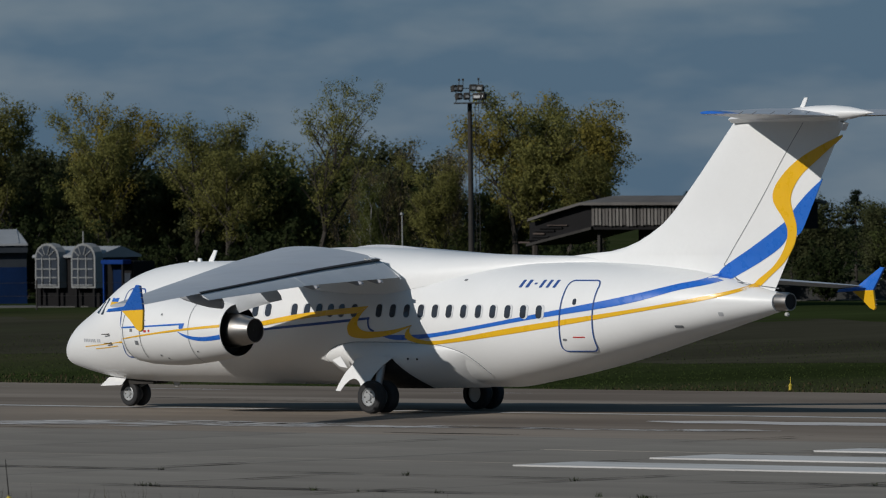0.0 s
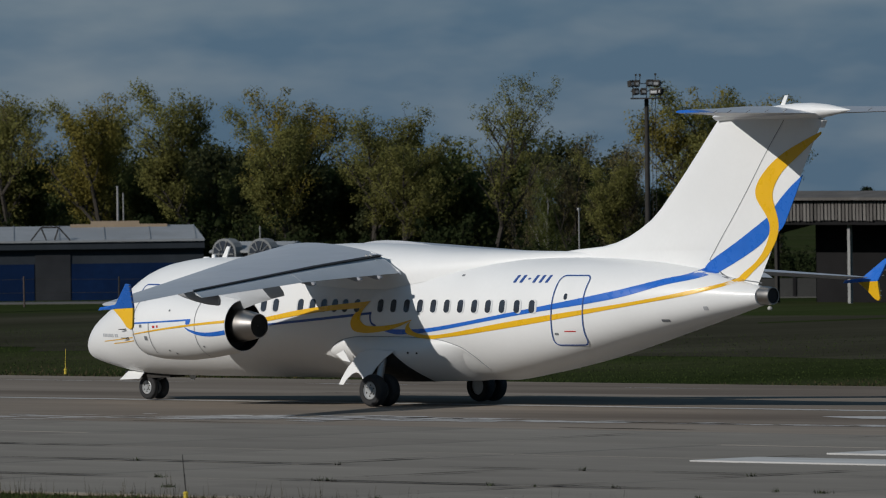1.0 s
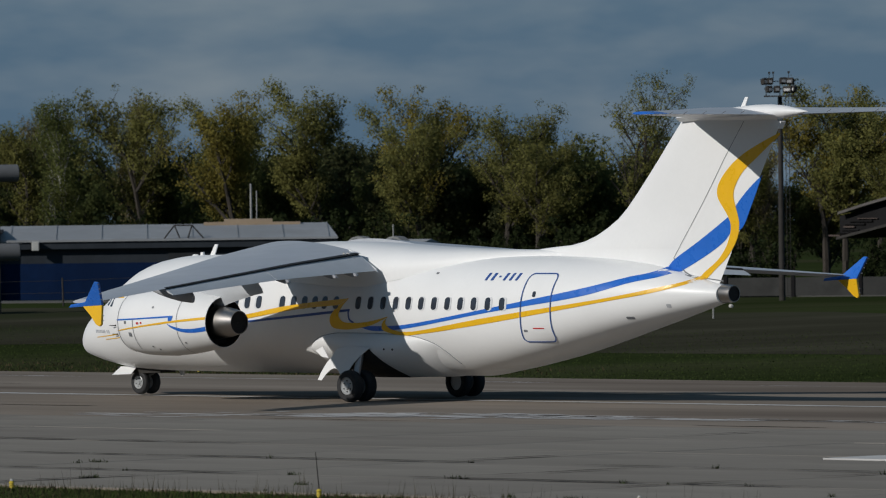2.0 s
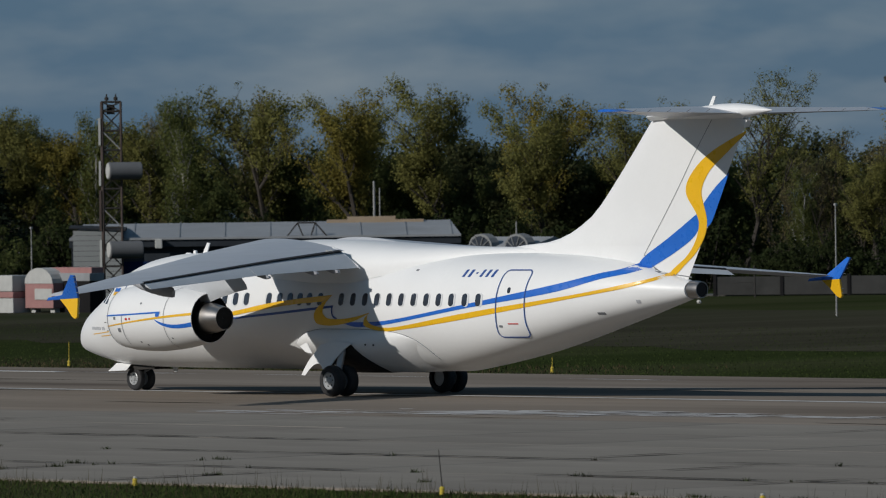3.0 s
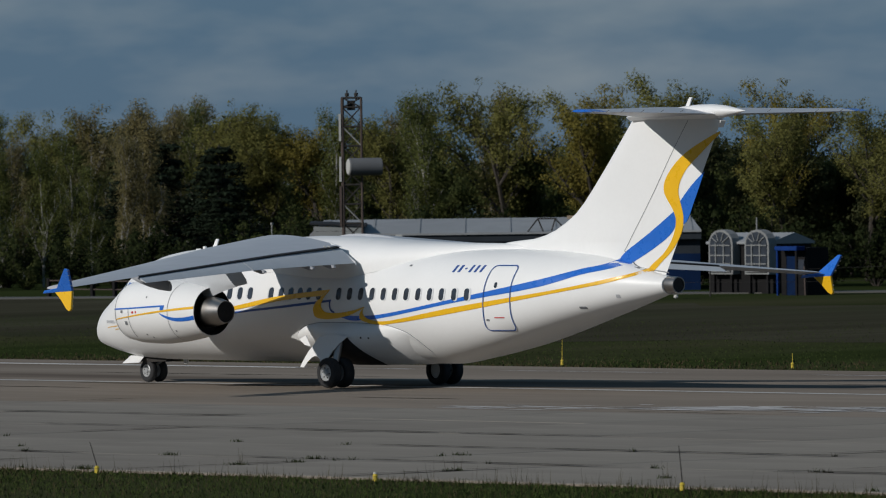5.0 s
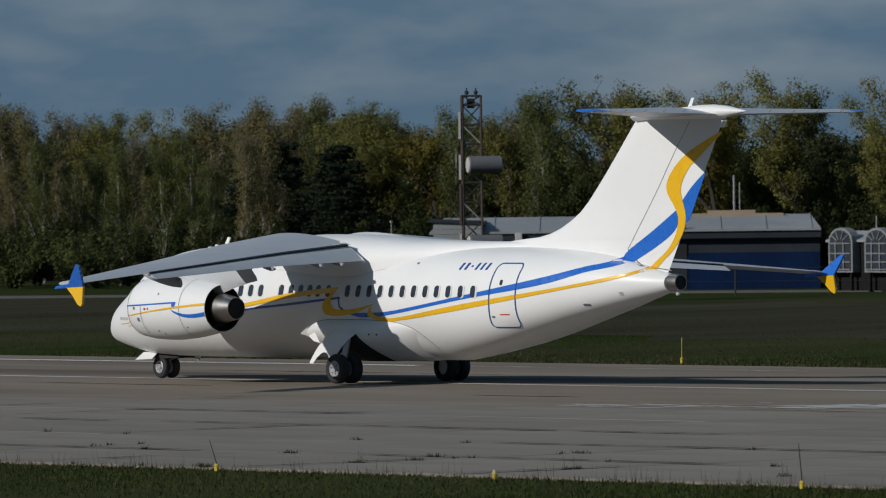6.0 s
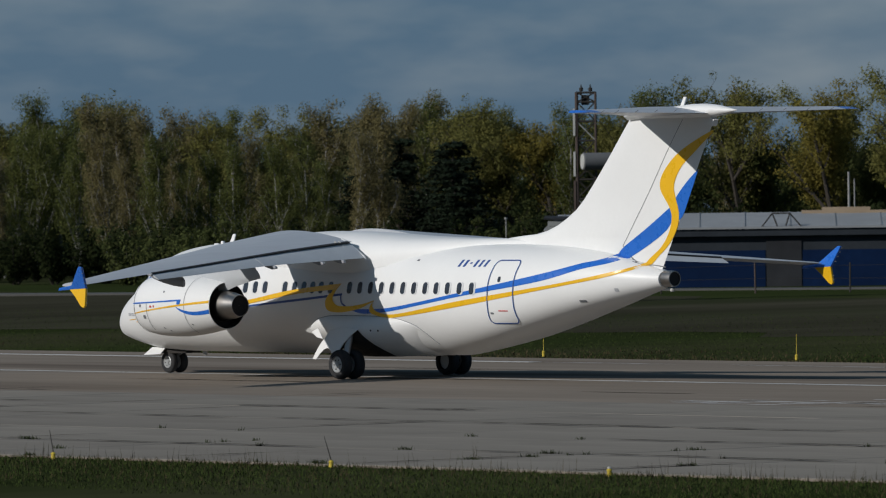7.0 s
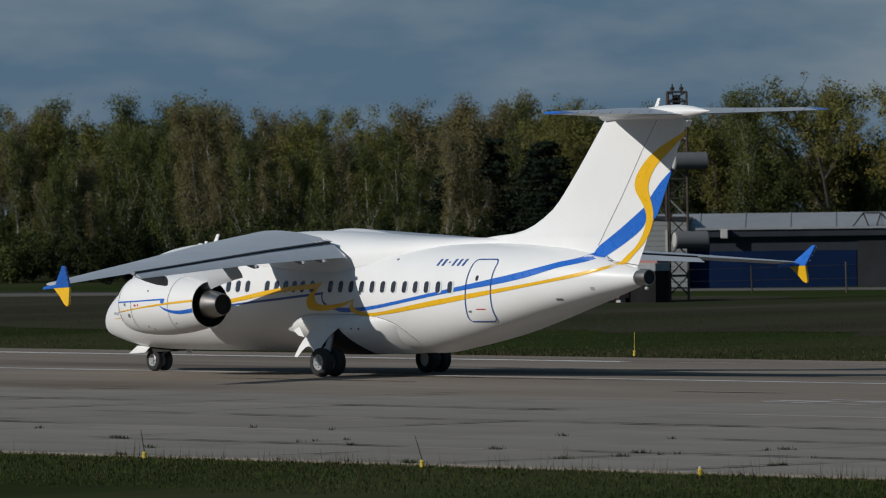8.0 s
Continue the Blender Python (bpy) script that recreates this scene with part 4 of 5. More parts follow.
# slabs of the near apron
SLAB_X, SLAB_Y = 7.0, 6.6
slab_meshes = []
for k in range(4):
    rnd = random.Random(50 + k)
    bm = box(0.02, 0.02, -0.2, SLAB_X - 0.02, SLAB_Y - 0.02, 0.0)
    bmesh.ops.bevel(bm, geom=[e for e in bm.edges if abs(e.verts[0].co.z) + abs(e.verts[1].co.z) < 1e-4], offset=0.012, segments=1, affect="EDGES")
    me = bpy.data.meshes.new("slab")
    bm.to_mesh(me)
    bm.free()
    me.materials.append(CONCRETE)
    slab_meshes.append(me)
rnd = random.Random(4)
for i in range(22):
    for j in range(5):
        ob = new("slab", rnd.choice(slab_meshes))
        ob.parent = taxiway
        ob.matrix_basis = pose(-254 + SLAB_X * i, 117.1 + SLAB_Y * j, rnd.uniform(-0.003, 0.004), rnd.uniform(-0.02, 0.02), rnd.uniform(-0.02, 0.02), 0)

# dark joints and cracks
rnd = random.Random(8)
for j in range(1, 6):
    y = 117.1 + SLAB_Y * j
    x = -254.0
    while x < -104:
        length = rnd.uniform(3, 17)
        if rnd.random() < 0.62:
            part("joint_seam", ragged_strip(x, x + length, y, 0.04, 0.32, 0.030, seed=rnd.randrange(9999), wander=0.16), TAR, taxiway)
        x += length + rnd.uniform(0, 9)
for i in range(22):
    x = -254 + SLAB_X * i
    y = 117.2
    while y < 149:
        length = rnd.uniform(2.5, 6)
        if rnd.random() < 0.5:
            bm = ragged_strip(0, length, 0, 0.05, 0.28, 0.030, seed=rnd.randrange(9999), step=0.5, wander=0.06)
            bmesh.ops.transform(bm, matrix=pose(x, y, 0, 0, 0, 90), verts=bm.verts[:])
            part("joint_seam", bm, TAR, taxiway)
        y += length + rnd.uniform(0, 3)
for k in range(16):
    x, y = rnd.uniform(-250, -110), rnd.uniform(151, 176)
    part("joint_seam", ragged_strip(x, x + rnd.uniform(4, 18), y, 0.05, 0.4, -0.006, seed=k + 70), TAR, taxiway)

# painted markings
tagged(part("edge_line", box(-900, 184.95, -0.262, -215.0, 185.5, -0.256), LINE_NEW), label="white painted taxiway edge line", category="marking", kind="structure")
for k, (x, length) in enumerate(((-214.9, 7.0), (-205.6, 9.0), (-191.6, 5.0), (-178.0, 4.0))):
    tagged(part("worn_marking", ragged_strip(x, x + length, 185.2, 0.1, 0.35, -0.006, seed=k + 31, wander=0.04), LINE), label="worn remainder of the white edge line", category="marking", kind="structure")
tagged(part("centre_line", ragged_strip(-700, 400, 164.5, 0.40, 0.62, -0.004, step=1.2, seed=3, wander=0.02), LINE_NEW), label="worn white taxiway line under the airliner", category="marking", kind="structure")
for y, x, w in ((136.4, -128.2, 2.1), (141.0, -128.4, 2.2), (145.6, -128.0, 1.6)):
    tagged(part("threshold_bar", box(x, y - w / 2, 0.0, x + 32, y + w / 2, 0.033), LINE_NEW), label="broad white painted bar on the concrete", category="marking", kind="structure")
for y, x, w in ((160.4, -147.2, 1.9), (163.0, -140.0, 1.2), (157.4, -135.0, 1.0)):
    tagged(part("threshold_bar", ragged_strip(x, x + 40, y, w * 0.7, w * 1.1, -0.003, seed=int(y), wander=0.2), LINE), label="broad worn white bar on the asphalt", category="marking", kind="structure")
def paint_flecks(x, y, length, depth, count, seed):
    """Remnants of a painted area: ragged flecks, denser towards the middle."""
    rr = random.Random(seed)
    bm = bmesh.new()
    for k in range(count):
        u = rr.gauss(0.5, 0.22)
        ln = rr.uniform(0.5, 3.2)
        px = x + length * u - ln / 2
        py = y + depth * rr.gauss(0, 0.33) + 0.10 * (px - x)
        fleck = ragged_strip(px, px + ln, py, 0.04, rr.uniform(0.25, 0.9), -0.0055 + 0.0001 * k, step=0.3, seed=rr.randrange(9999), wander=0.2)
        me = bpy.data.meshes.new("fleck")
        fleck.to_mesh(me)
        fleck.free()
        bm.from_mesh(me)
        bpy.data.meshes.remove(me)
    return bm


for k, (x, y, length, depth, count) in enumerate(((-166.0, 153.6, 13, 2.6, 95), (-155.0, 154.2, 8, 1.6, 22), (-171.0, 151.8, 7, 1.4, 14), (-146.0, 155.0, 8, 1.2, 12))):
    tagged(part("worn_marking", paint_flecks(x, y, length, depth, count, k + 11), LINE), label="scuffed patch of old white paint", category="marking", kind="structure")


# ---------------------------------------------------------------- grass and weeds
def blades(name, mat, spots, seed, h0, h1, w, lean=0.35, parent=None):
    """Thin upright blades at spots of (x, y, z): one mesh."""
    r = np.random.RandomState(seed)
    P = np.asarray(spots, float)
    n = len(P)
    a = r.uniform(0, 2 * np.pi, n)
    h = r.uniform(h0, h1, n)
    side = np.stack([np.cos(a), np.sin(a), np.zeros(n)], 1) * (w * r.uniform(0.5, 1.3, n))[:, None]
    b = r.uniform(0, 2 * np.pi, n)
    tip = P + np.stack([np.cos(b) * h * lean, np.sin(b) * h * lean, h], 1)
    V = np.empty((n * 3, 3))
    V[0::3], V[1::3], V[2::3] = P - side, P + side, tip
    me = bpy.data.meshes.new(name)
    me.from_pydata(V.tolist(), [], np.arange(n * 3).reshape(-1, 3).tolist())
    me.materials.append(mat)
    ob = new(name, me)
    ob.parent = parent
    return ob


r = np.random.RandomState(3)
n = 42000
gx, gy = r.uniform(-172, -108, n), 117.0 - 11.0 * r.uniform(0, 1, n) ** 1.6
gy += 0.35 * np.sin(gx * 0.9) + 0.25 * np.sin(gx * 2.3 + 1)
tagged(blades("grass", GRASS, np.stack([gx, gy, np.full(n, -0.05)], 1), 4, 0.03, 0.09, 0.012), label="short green grass beside the taxiway", category="grass", kind="stuff")
n = 9000
gx, gy = r.uniform(-172, -108, n), 117.0 - 9.0 * r.uniform(0, 1, n) ** 2.2
tagged(blades("dry_grass", DRY, np.stack([gx, gy, np.full(n, -0.05)], 1), 5, 0.04, 0.15, 0.010), label="dry straw-coloured grass along the concrete edge", category="grass", kind="stuff")
n = 62000
gx, gy = r.uniform(-320, -140, n), 189.0 + 50.0 * r.uniform(0, 1, n) ** 1.5
gz = np.array([crown(y) - 0.05 for y in gy])
tagged(blades("grass_far", GRASS, np.stack([gx, gy, gz], 1), 6, 0.02, 0.05, 0.022), label="rough green grass beyond the taxiway", category="grass", kind="stuff")
n = 15000
gx, gy = r.uniform(-320, -140, n), 188.9 + 9.0 * r.uniform(0, 1, n) ** 3.0
keep = np.sin(gx * 0.21) + np.sin(gx * 0.083 + 1.0) + r.uniform(-0.8, 0.8, n) > 0.1
gx, gy = gx[keep], gy[keep]
gz = np.array([crown(y) - 0.05 for y in gy])
tagged(blades("dry_grass_far", DRY, np.stack([gx, gy, gz], 1), 7, 0.03, 0.13, 0.030), label="dry grass along the far taxiway edge", category="grass", kind="stuff")

# weeds in the joints
spots, tall = [], []
rnd = random.Random(21)
for k in range(95):
    row = rnd.choice((0, 0, 0, 1, 1, 1, 1, 2))
    x, y = rnd.uniform(-205, -112), 117.1 + SLAB_Y * row + rnd.gauss(0, 0.12)
    if rnd.random() < 0.35:
        x = -254 + SLAB_X * round((x + 254) / SLAB_X)
        y = rnd.uniform(117.5, 130)
    big = 0.3 + 1.4 * rnd.random() ** 2.5
    for b in range(int(44 * big)):
        spots.append((x + rnd.gauss(0, 0.10 * big), y + rnd.gauss(0, 0.06), 0.0))
    if rnd.random() < 0.22 and row < 2:
        for b in range(5):
            tall.append((x + rnd.gauss(0, 0.12), y + rnd.gauss(0, 0.06), 0.0))
for k in range(70):
    x = rnd.uniform(-170, -112)
    for b in range(4):
        tall.append((x + rnd.gauss(0, 0.1), 116.9 + rnd.gauss(0, 0.25), -0.05))
tagged(blades("weeds", WEED, spots, 8, 0.02, 0.11, 0.011, 0.5), label="small green weeds growing in the slab joints", category="weeds", kind="stuff")
tagged(blades("dry_stalks", DRY, tall, 9, 0.2, 0.48, 0.006, 0.18), label="thin dry weed stalks at the concrete edge", category="weeds", kind="stuff")


def build_marker(x, y, rod, lean, h=0.11):
    m = empty("edge_marker", pose(x, y, crown(y)), label="yellow taxiway edge marker with a thin rod" if rod else "short pale taxiway edge marker", category="marker", group="edge markers")
    bm = bmesh.new()
    add_tube(bm, (0, 0, -0.05), (0, 0, h * 0.6), 0.055, 0.045, 10)
    add_tube(bm, (0, 0, h * 0.6), (0, 0, h), 0.065, 0.03, 10)
    part("base", bm, STAKE_Y, m, "yellow painted base")
    if rod:
        part("rod", tube((0, 0, h), (lean * rod, 0, h + rod), 0.014, 0.008, 6), DARK_STEEL if y < 150 else STAKE_Y, m, "thin rod")
    else:
        part("cap", tube((0, 0, h), (0, 0, h + 0.035), 0.045, 0.03, 8), PALE, m, "white cap")


for x, rod, lean in ((-133.1, 0, 0), (-142.0, 0.50, -0.45), (-151.6, 0.48, -0.25), (-161.0, 0.4, 0.1), (-124.0, 0.72, -0.12), (-115.2, 0.0, 0.0)):
    build_marker(x, 116.6, rod, lean)
for x, rod in ((-198.6, 0.3), (-222.0, 0.6), (-209.4, 0.65), (-170.2, 0.2)):
    build_marker(x, 191.6, rod, 0.02, 0.14)

# service road behind the grass
ROAD = pose(-309, 276.5, 0, 0, 0, math.degrees(math.atan2(0.60, 1)))
bm = box(-130, -2.0, -0.3, 110, 2.0, 0.0)
road = part("service_road", bm, LINE)
road.data.materials[0] = material("road_concrete", (0.085, 0.082, 0.075), 0.9, vary=0.15, scale=0.2, fine=2)
road.matrix_basis = ROAD
tagged(road, label="pale concrete service road along the buildings", category="road", kind="structure")


# ---------------------------------------------------------------- trees
def leaf_mesh(name, mat, centres, radii, count, size, seed, droop=0.0):
    """Many small leaf quads scattered about clump centres."""
    r = np.random.RandomState(seed)
    C = np.asarray(centres, float)
    R = np.asarray(radii, float)
    pick = r.choice(len(C), count, p=R ** 2 / np.sum(R ** 2))
    d = r.normal(size=(count, 3))
    d /= np.linalg.norm(d, axis=1)[:, None]
    P = C[pick] + d * (R[pick] * r.uniform(0.15, 1.0, count) ** 0.7)[:, None] * np.array([1, 1, 0.85])
    P[:, 2] -= droop * r.uniform(0, 1, count) ** 2
    facing = d + np.array([0, 0, 0.25]) + 0.30 * r.normal(size=(count, 3))
    u = np.cross(facing, r.normal(size=(count, 3)))
    u /= np.linalg.norm(u, axis=1)[:, None]
    v = np.cross(facing, u)
    v /= np.linalg.norm(v, axis=1)[:, None]
    s = size * r.uniform(0.6, 1.4, count)[:, None]
    V = np.empty((count * 3, 3))
    V[0::3], V[1::3], V[2::3] = P - u * s * 0.8 - v * s * 0.5, P + u * s * 0.8 - v * s * 0.5, P + v * s
    me = bpy.data.meshes.new(name)
    me.from_pydata(V.tolist(), [], np.arange(count * 3).reshape(-1, 3).tolist())
    me.materials.append(mat)
    return me


def grow(seed, height, spread, levels, first, fork, lean=(0.0, 0.0), upward=0.5, trunk_r=0.16, wander=0.12, lengths=0.62):
    """A trunk with limbs: a list of bars (p, q, r0, r1) and the twig ends."""
    rnd = random.Random(seed)
    bars, ends = [], []

    def limb(p, d, length, r, level):
        steps = 4 if level == 0 else 3
        for k in range(steps):
            q = p + d * (length / steps)
            r1 = r * (1 - 0.6 * (k + 1) / steps)
            r0 = r * (1 - 0.6 * k / steps)
            bars.append((p.copy(), q.copy(), r0, r1))
            start = (k + 1) / steps
            if level < levels and (level > 0 or start >= first):
                for _ in range(fork):
                    side = Vector((rnd.gauss(0, 1), rnd.gauss(0, 1), 0)).normalized() * spread
                    nd = (d * 0.55 + side + Vector((0, 0, upward))).normalized()
                    limb(q, nd, length * lengths * rnd.uniform(0.6, 1.05) * (1.1 - 0.4 * start if level == 0 else 1), r1 * 0.75, level + 1)
            if level >= levels - 1:
                ends.append((q.copy(), level))
            d = (d + Vector((rnd.gauss(0, wander), rnd.gauss(0, wander), rnd.gauss(0.03, wander * 0.5)))).normalized()
            p = q
    limb(Vector((0, 0, -0.3)), Vector((lean[0], lean[1], 1)).normalized(), height, trunk_r, 0)
    return bars, ends


def build_tree(name, label, category, seed, height, leaf, bark, leaves=6500, size=0.085, clump=0.55, branch_shade=None, scaled=None, droop=0.0, **how):
    tree = empty(name, pose(0, -400, 0), label=label, category=category)
    bars, ends = grow(seed, height * 0.72, **how)
    top = max(e[0].z for e in ends)
    k = height / (top + clump * 0.7)
    bm = bmesh.new()
    for p, q, r0, r1 in bars:
        add_tube(bm, p * k, q * k, max(0.012, r0), max(0.009, r1), 6 if r0 > 0.05 else 4, caps=False)
    part("trunk", bm, bark, tree, "dark trunk and limbs" if bark is BARK else "white birch trunk")
    rnd = random.Random(seed + 5)
    centres = [tuple(e[0] * k + Vector((rnd.gauss(0, 0.2), rnd.gauss(0, 0.2), rnd.gauss(0, 0.15)))) for e in ends]
    radii = [clump * rnd.uniform(0.5, 1.25) for _ in ends]
    ob = new("crown", leaf_mesh("crown", leaf, centres, radii, leaves, size, seed, droop))
    ob.parent = tree
    return tree


POPLARS = [build_tree("poplar_tree", "tall olive-green poplar with an uneven crown", "tree", 31 + i, 10.0, LEAF_A if i != 1 else LEAF_B, BARK, leaves=18000, size=0.060, clump=0.60,
                      spread=0.82, levels=2, first=0.32, fork=3, upward=0.48, trunk_r=0.19) for i in range(4)]
BIRCHES = [build_tree("birch_tree", "slender birch with brownish thin foliage", "tree", 61 + i, 10.0, LEAF_C if i < 2 else LEAF_G, BIRCH, leaves=11500, size=0.055, clump=0.50,
                      spread=0.55, levels=2, first=0.22, fork=3, upward=0.75, trunk_r=0.10, wander=0.06, lengths=0.42, droop=0.5) for i in range(4)]
LEANING = build_tree("leaning_tree", "leaning half-bare tree with open crown", "tree", 286, 10.9, LEAF_A, BARK, leaves=10000, size=0.050, clump=0.42,
                     spread=0.75, levels=2, first=0.3, fork=3, lean=(0.26, 0.25), upward=0.5, trunk_r=0.17)
BARE = build_tree("bare_tree", "thin nearly bare tree with fine upright twigs", "tree", 101, 8.2, LEAF_C, BARK, leaves=4500, size=0.045, clump=0.4,
                  spread=0.6, levels=3, first=0.2, fork=2, upward=0.7, trunk_r=0.10, lengths=0.55)


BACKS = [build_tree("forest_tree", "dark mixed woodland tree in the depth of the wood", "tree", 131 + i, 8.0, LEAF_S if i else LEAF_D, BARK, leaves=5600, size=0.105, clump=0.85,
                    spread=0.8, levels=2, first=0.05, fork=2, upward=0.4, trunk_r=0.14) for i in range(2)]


def build_pine(seed, height):
    tree = empty("pine_tree", pose(0, -400, 0), label="dark green conifer with drooping branches", category="tree")
    rnd = random.Random(seed)
    bm = bmesh.new()
    add_tube(bm, (0, 0, -0.3), (0, 0, height), 0.15, 0.02, 8)
    centres, radii = [], []
    z = height * 0.12
    while z < height:
        reach = (1 - z / height) ** 0.75 * height * 0.30 + 0.12
        for k in range(6):
            a = rnd.uniform(0, 2 * math.pi)
            ln = reach * rnd.uniform(0.6, 1.1)
            end = (ln * math.cos(a), ln * math.sin(a), z - 0.12 * ln)
            add_tube(bm, (0, 0, z), end, 0.03, 0.008, 4, caps=False)
            for t in (0.35, 0.6, 0.8, 1.0):
                centres.append((end[0] * t, end[1] * t, z + (end[2] - z) * t))
                radii.append(0.16 + 0.22 * t)
        z += 0.42
    part("trunk", bm, BARK, tree, "dark trunk and branches")
    ob = new("crown", leaf_mesh("crown", LEAF_P, centres, radii, 9000, 0.08, seed))
    ob.parent = tree
    return tree


def build_shrub(seed, leaf):
    tree = empty("shrub", pose(0, -400, 0), label="dense leafy green undergrowth shrub", category="shrub")
    rnd = random.Random(seed)
    bm = bmesh.new()
    centres, radii = [], []
    for k in range(16):
        a, ln = rnd.uniform(0, 2 * math.pi), rnd.uniform(0.5, 2.2)
        h = rnd.uniform(0.9, 3.6)
        end = Vector((ln * math.cos(a), ln * math.sin(a), h))
        add_tube(bm, (0.1 * math.cos(a), 0.1 * math.sin(a), -0.1), end, 0.035, 0.01, 4, caps=False)
        for t in (0.3, 0.55, 0.8, 1.0):
            centres.append(tuple(end * t))
            radii.append(rnd.uniform(0.35, 0.75))
    part("trunk", bm, BARK, tree)
    ob = new("crown", leaf_mesh("crown", leaf, centres, radii, 3000, 0.11, seed))
    ob.parent = tree
    return tree


PINES = [build_pine(7, 8.0), build_pine(8, 8.0)]
# the LEAF_U shrubs carry the shade under the trees in their leaf colour
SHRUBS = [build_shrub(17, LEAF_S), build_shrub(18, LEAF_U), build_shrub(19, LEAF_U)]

TREELINE = [(-452, 10.2), (-430, 10.6), (-417, 10.6), (-414, 9.8), (-408, 9.5), (-405, 10.4), (-399, 9.9), (-394, 9.4), (-389, 9.1), (-381, 9.5), (-377, 9.3), (-374, 10.2), (-370, 9.4),
            (-366, 9.3), (-359, 9.0), (-352, 9.3), (-347, 9.9), (-343, 10.2), (-336, 10.3), (-327, 10.4), (-324, 10.2), (-321.5, 8.8), (-317, 9.6), (-313, 8.2), (-310, 6.6)]


def line_height(x):
    return float(np.interp(x, [p[0] for p in TREELINE], [p[1] for p in TREELINE]))


def plant(tree, x, y, h, own, rnd, tilt=0.0, wide=1.0):
    """Sets a copy at x, y, as high as h; own: the built tree's height."""
    s = h / own
    ob = copy_thing(tree, pose(x, y, -0.05, 0, tilt, rnd.uniform(0, 360)) @ Matrix.Diagonal((s * wide, s * wide, s, 1)))
    return ob


rnd = random.Random(77)
x = -450.0
while x < -309:
    wood = x < -346
    y = 310 + rnd.uniform(-3, 4)
    h = line_height(x) * rnd.uniform(0.99, 1.08)
    plant(rnd.choice(BIRCHES) if wood and rnd.random() < 0.8 else rnd.choice(POPLARS), x, y, h, 10.0, rnd)
    x += rnd.uniform(1.6, 2.6) if wood else rnd.uniform(3.3, 5.2)
# second row, lower and deeper
x = -470.0
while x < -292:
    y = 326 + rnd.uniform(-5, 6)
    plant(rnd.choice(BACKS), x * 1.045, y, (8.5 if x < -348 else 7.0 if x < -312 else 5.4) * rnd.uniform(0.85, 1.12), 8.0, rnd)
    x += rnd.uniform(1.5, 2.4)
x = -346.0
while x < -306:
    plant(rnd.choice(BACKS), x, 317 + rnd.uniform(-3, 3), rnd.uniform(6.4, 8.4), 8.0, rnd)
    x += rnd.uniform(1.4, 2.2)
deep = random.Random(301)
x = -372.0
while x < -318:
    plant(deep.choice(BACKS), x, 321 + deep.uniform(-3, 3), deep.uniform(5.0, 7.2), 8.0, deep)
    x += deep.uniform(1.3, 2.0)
# front edge of the birch wood
x = -440.0
while x < -372:
    y = 290 + rnd.uniform(-3, 8)
    f = y / 310
    plant(rnd.choice(BIRCHES), x * f, y, (line_height(x) - 6.5) * f + 6.5 - rnd.uniform(0.6, 2.8), 10.0, rnd)
    x += rnd.uniform(1.5, 2.8)
# single trees
plant(LEANING, -310.5, 306, 10.6, 10.8, rnd).matrix_basis = pose(-303.9, 306, -0.05, 0, 0, 0)
plant(BARE, -301.5, 310, 8.0, 8.2, rnd)
plant(BARE, -299.0, 312, 7.4, 8.2, rnd)
plant(BARE, -304.0, 316, 7.2, 8.2, rnd)
plant(BARE, -297.6, 309, 7.6, 8.2, rnd)
plant(BARE, -305.6, 311, 6.6, 8.2, rnd)
for x, y, h in ((-306.0, 314, 5.6), (-304.2, 312, 5.0), (-302.4, 315, 6.0), (-300.6, 313, 6.3), (-298.8, 316, 6.0), (-297.4, 312, 5.4), (-307.5, 318, 5.2)):
    plant(BACKS[1], x, y, h, 8.0, rnd)
plant(BIRCHES[2], -300.2, 307, 6.2, 10.0, rnd)
for k in range(16):
    plant(rnd.choice(BACKS), -292.0 + 1.6 * k, 322 + rnd.uniform(-3, 3), rnd.uniform(4.2, 5.3), 8.0, rnd)
for x, y, h in ((-294.2, 311, 10.4), (-291.0, 309, 10.4), (-288.2, 311, 9.9), (-292.5, 313, 9.6), (-297.0, 314, 8.0), (-296.2, 308, 7.0), (-286.6, 309, 7.6)):
    plant(POPLARS[rnd.choice((0, 1))], x, y, h, 10.0, rnd)
for x, y, h in ((-367.5, 306, 7.2), (-363.0, 303, 7.6), (-359.5, 304, 7.4), (-356.0, 301, 6.4), (-361.5, 299, 5.6), (-369.0, 302, 5.4), (-353.5, 299, 4.6)):
    plant(rnd.choice(PINES), x, y, h, 8.0, rnd, wide=1.7)
for x, y, h in ((-322.0, 352, 4.6), (-318.0, 350, 4.9), (-312.5, 352, 4.2), (-307.0, 351, 4.9), (-302.0, 353, 5.4), (-299.0, 350, 5.3), (-296.5, 352, 5.1), (-293.0, 351, 5.4), (-290.0, 353, 5.0), (-286.0, 352, 5.2), (-280.0, 350, 5.0)):
    plant(rnd.choice(PINES), x, y, h, 8.0, rnd)
x = -452.0
while x < -262:
    y = 299 + rnd.uniform(-2.5, 5)
    plant(rnd.choice(SHRUBS if x < -348 else SHRUBS[1:]), x, y, rnd.uniform(1.9, 4.2) if x < -300 else rnd.uniform(1.6, 3.0), 3.6, rnd)
    x += rnd.uniform(1.5, 2.8)
x = -430.0
while x < -352:
    y = 282 + rnd.uniform(-3, 6)
    plant(rnd.choice(SHRUBS), x * y / 300, y, rnd.uniform(1.2, 3.6), 3.6, rnd)
    x += rnd.uniform(1.6, 3.2)
for tree in POPLARS + BIRCHES + BACKS + PINES + SHRUBS + [LEANING, BARE]:
    for ob in list(tree.children_recursive) + [tree]:
        bpy.data.objects.remove(ob)


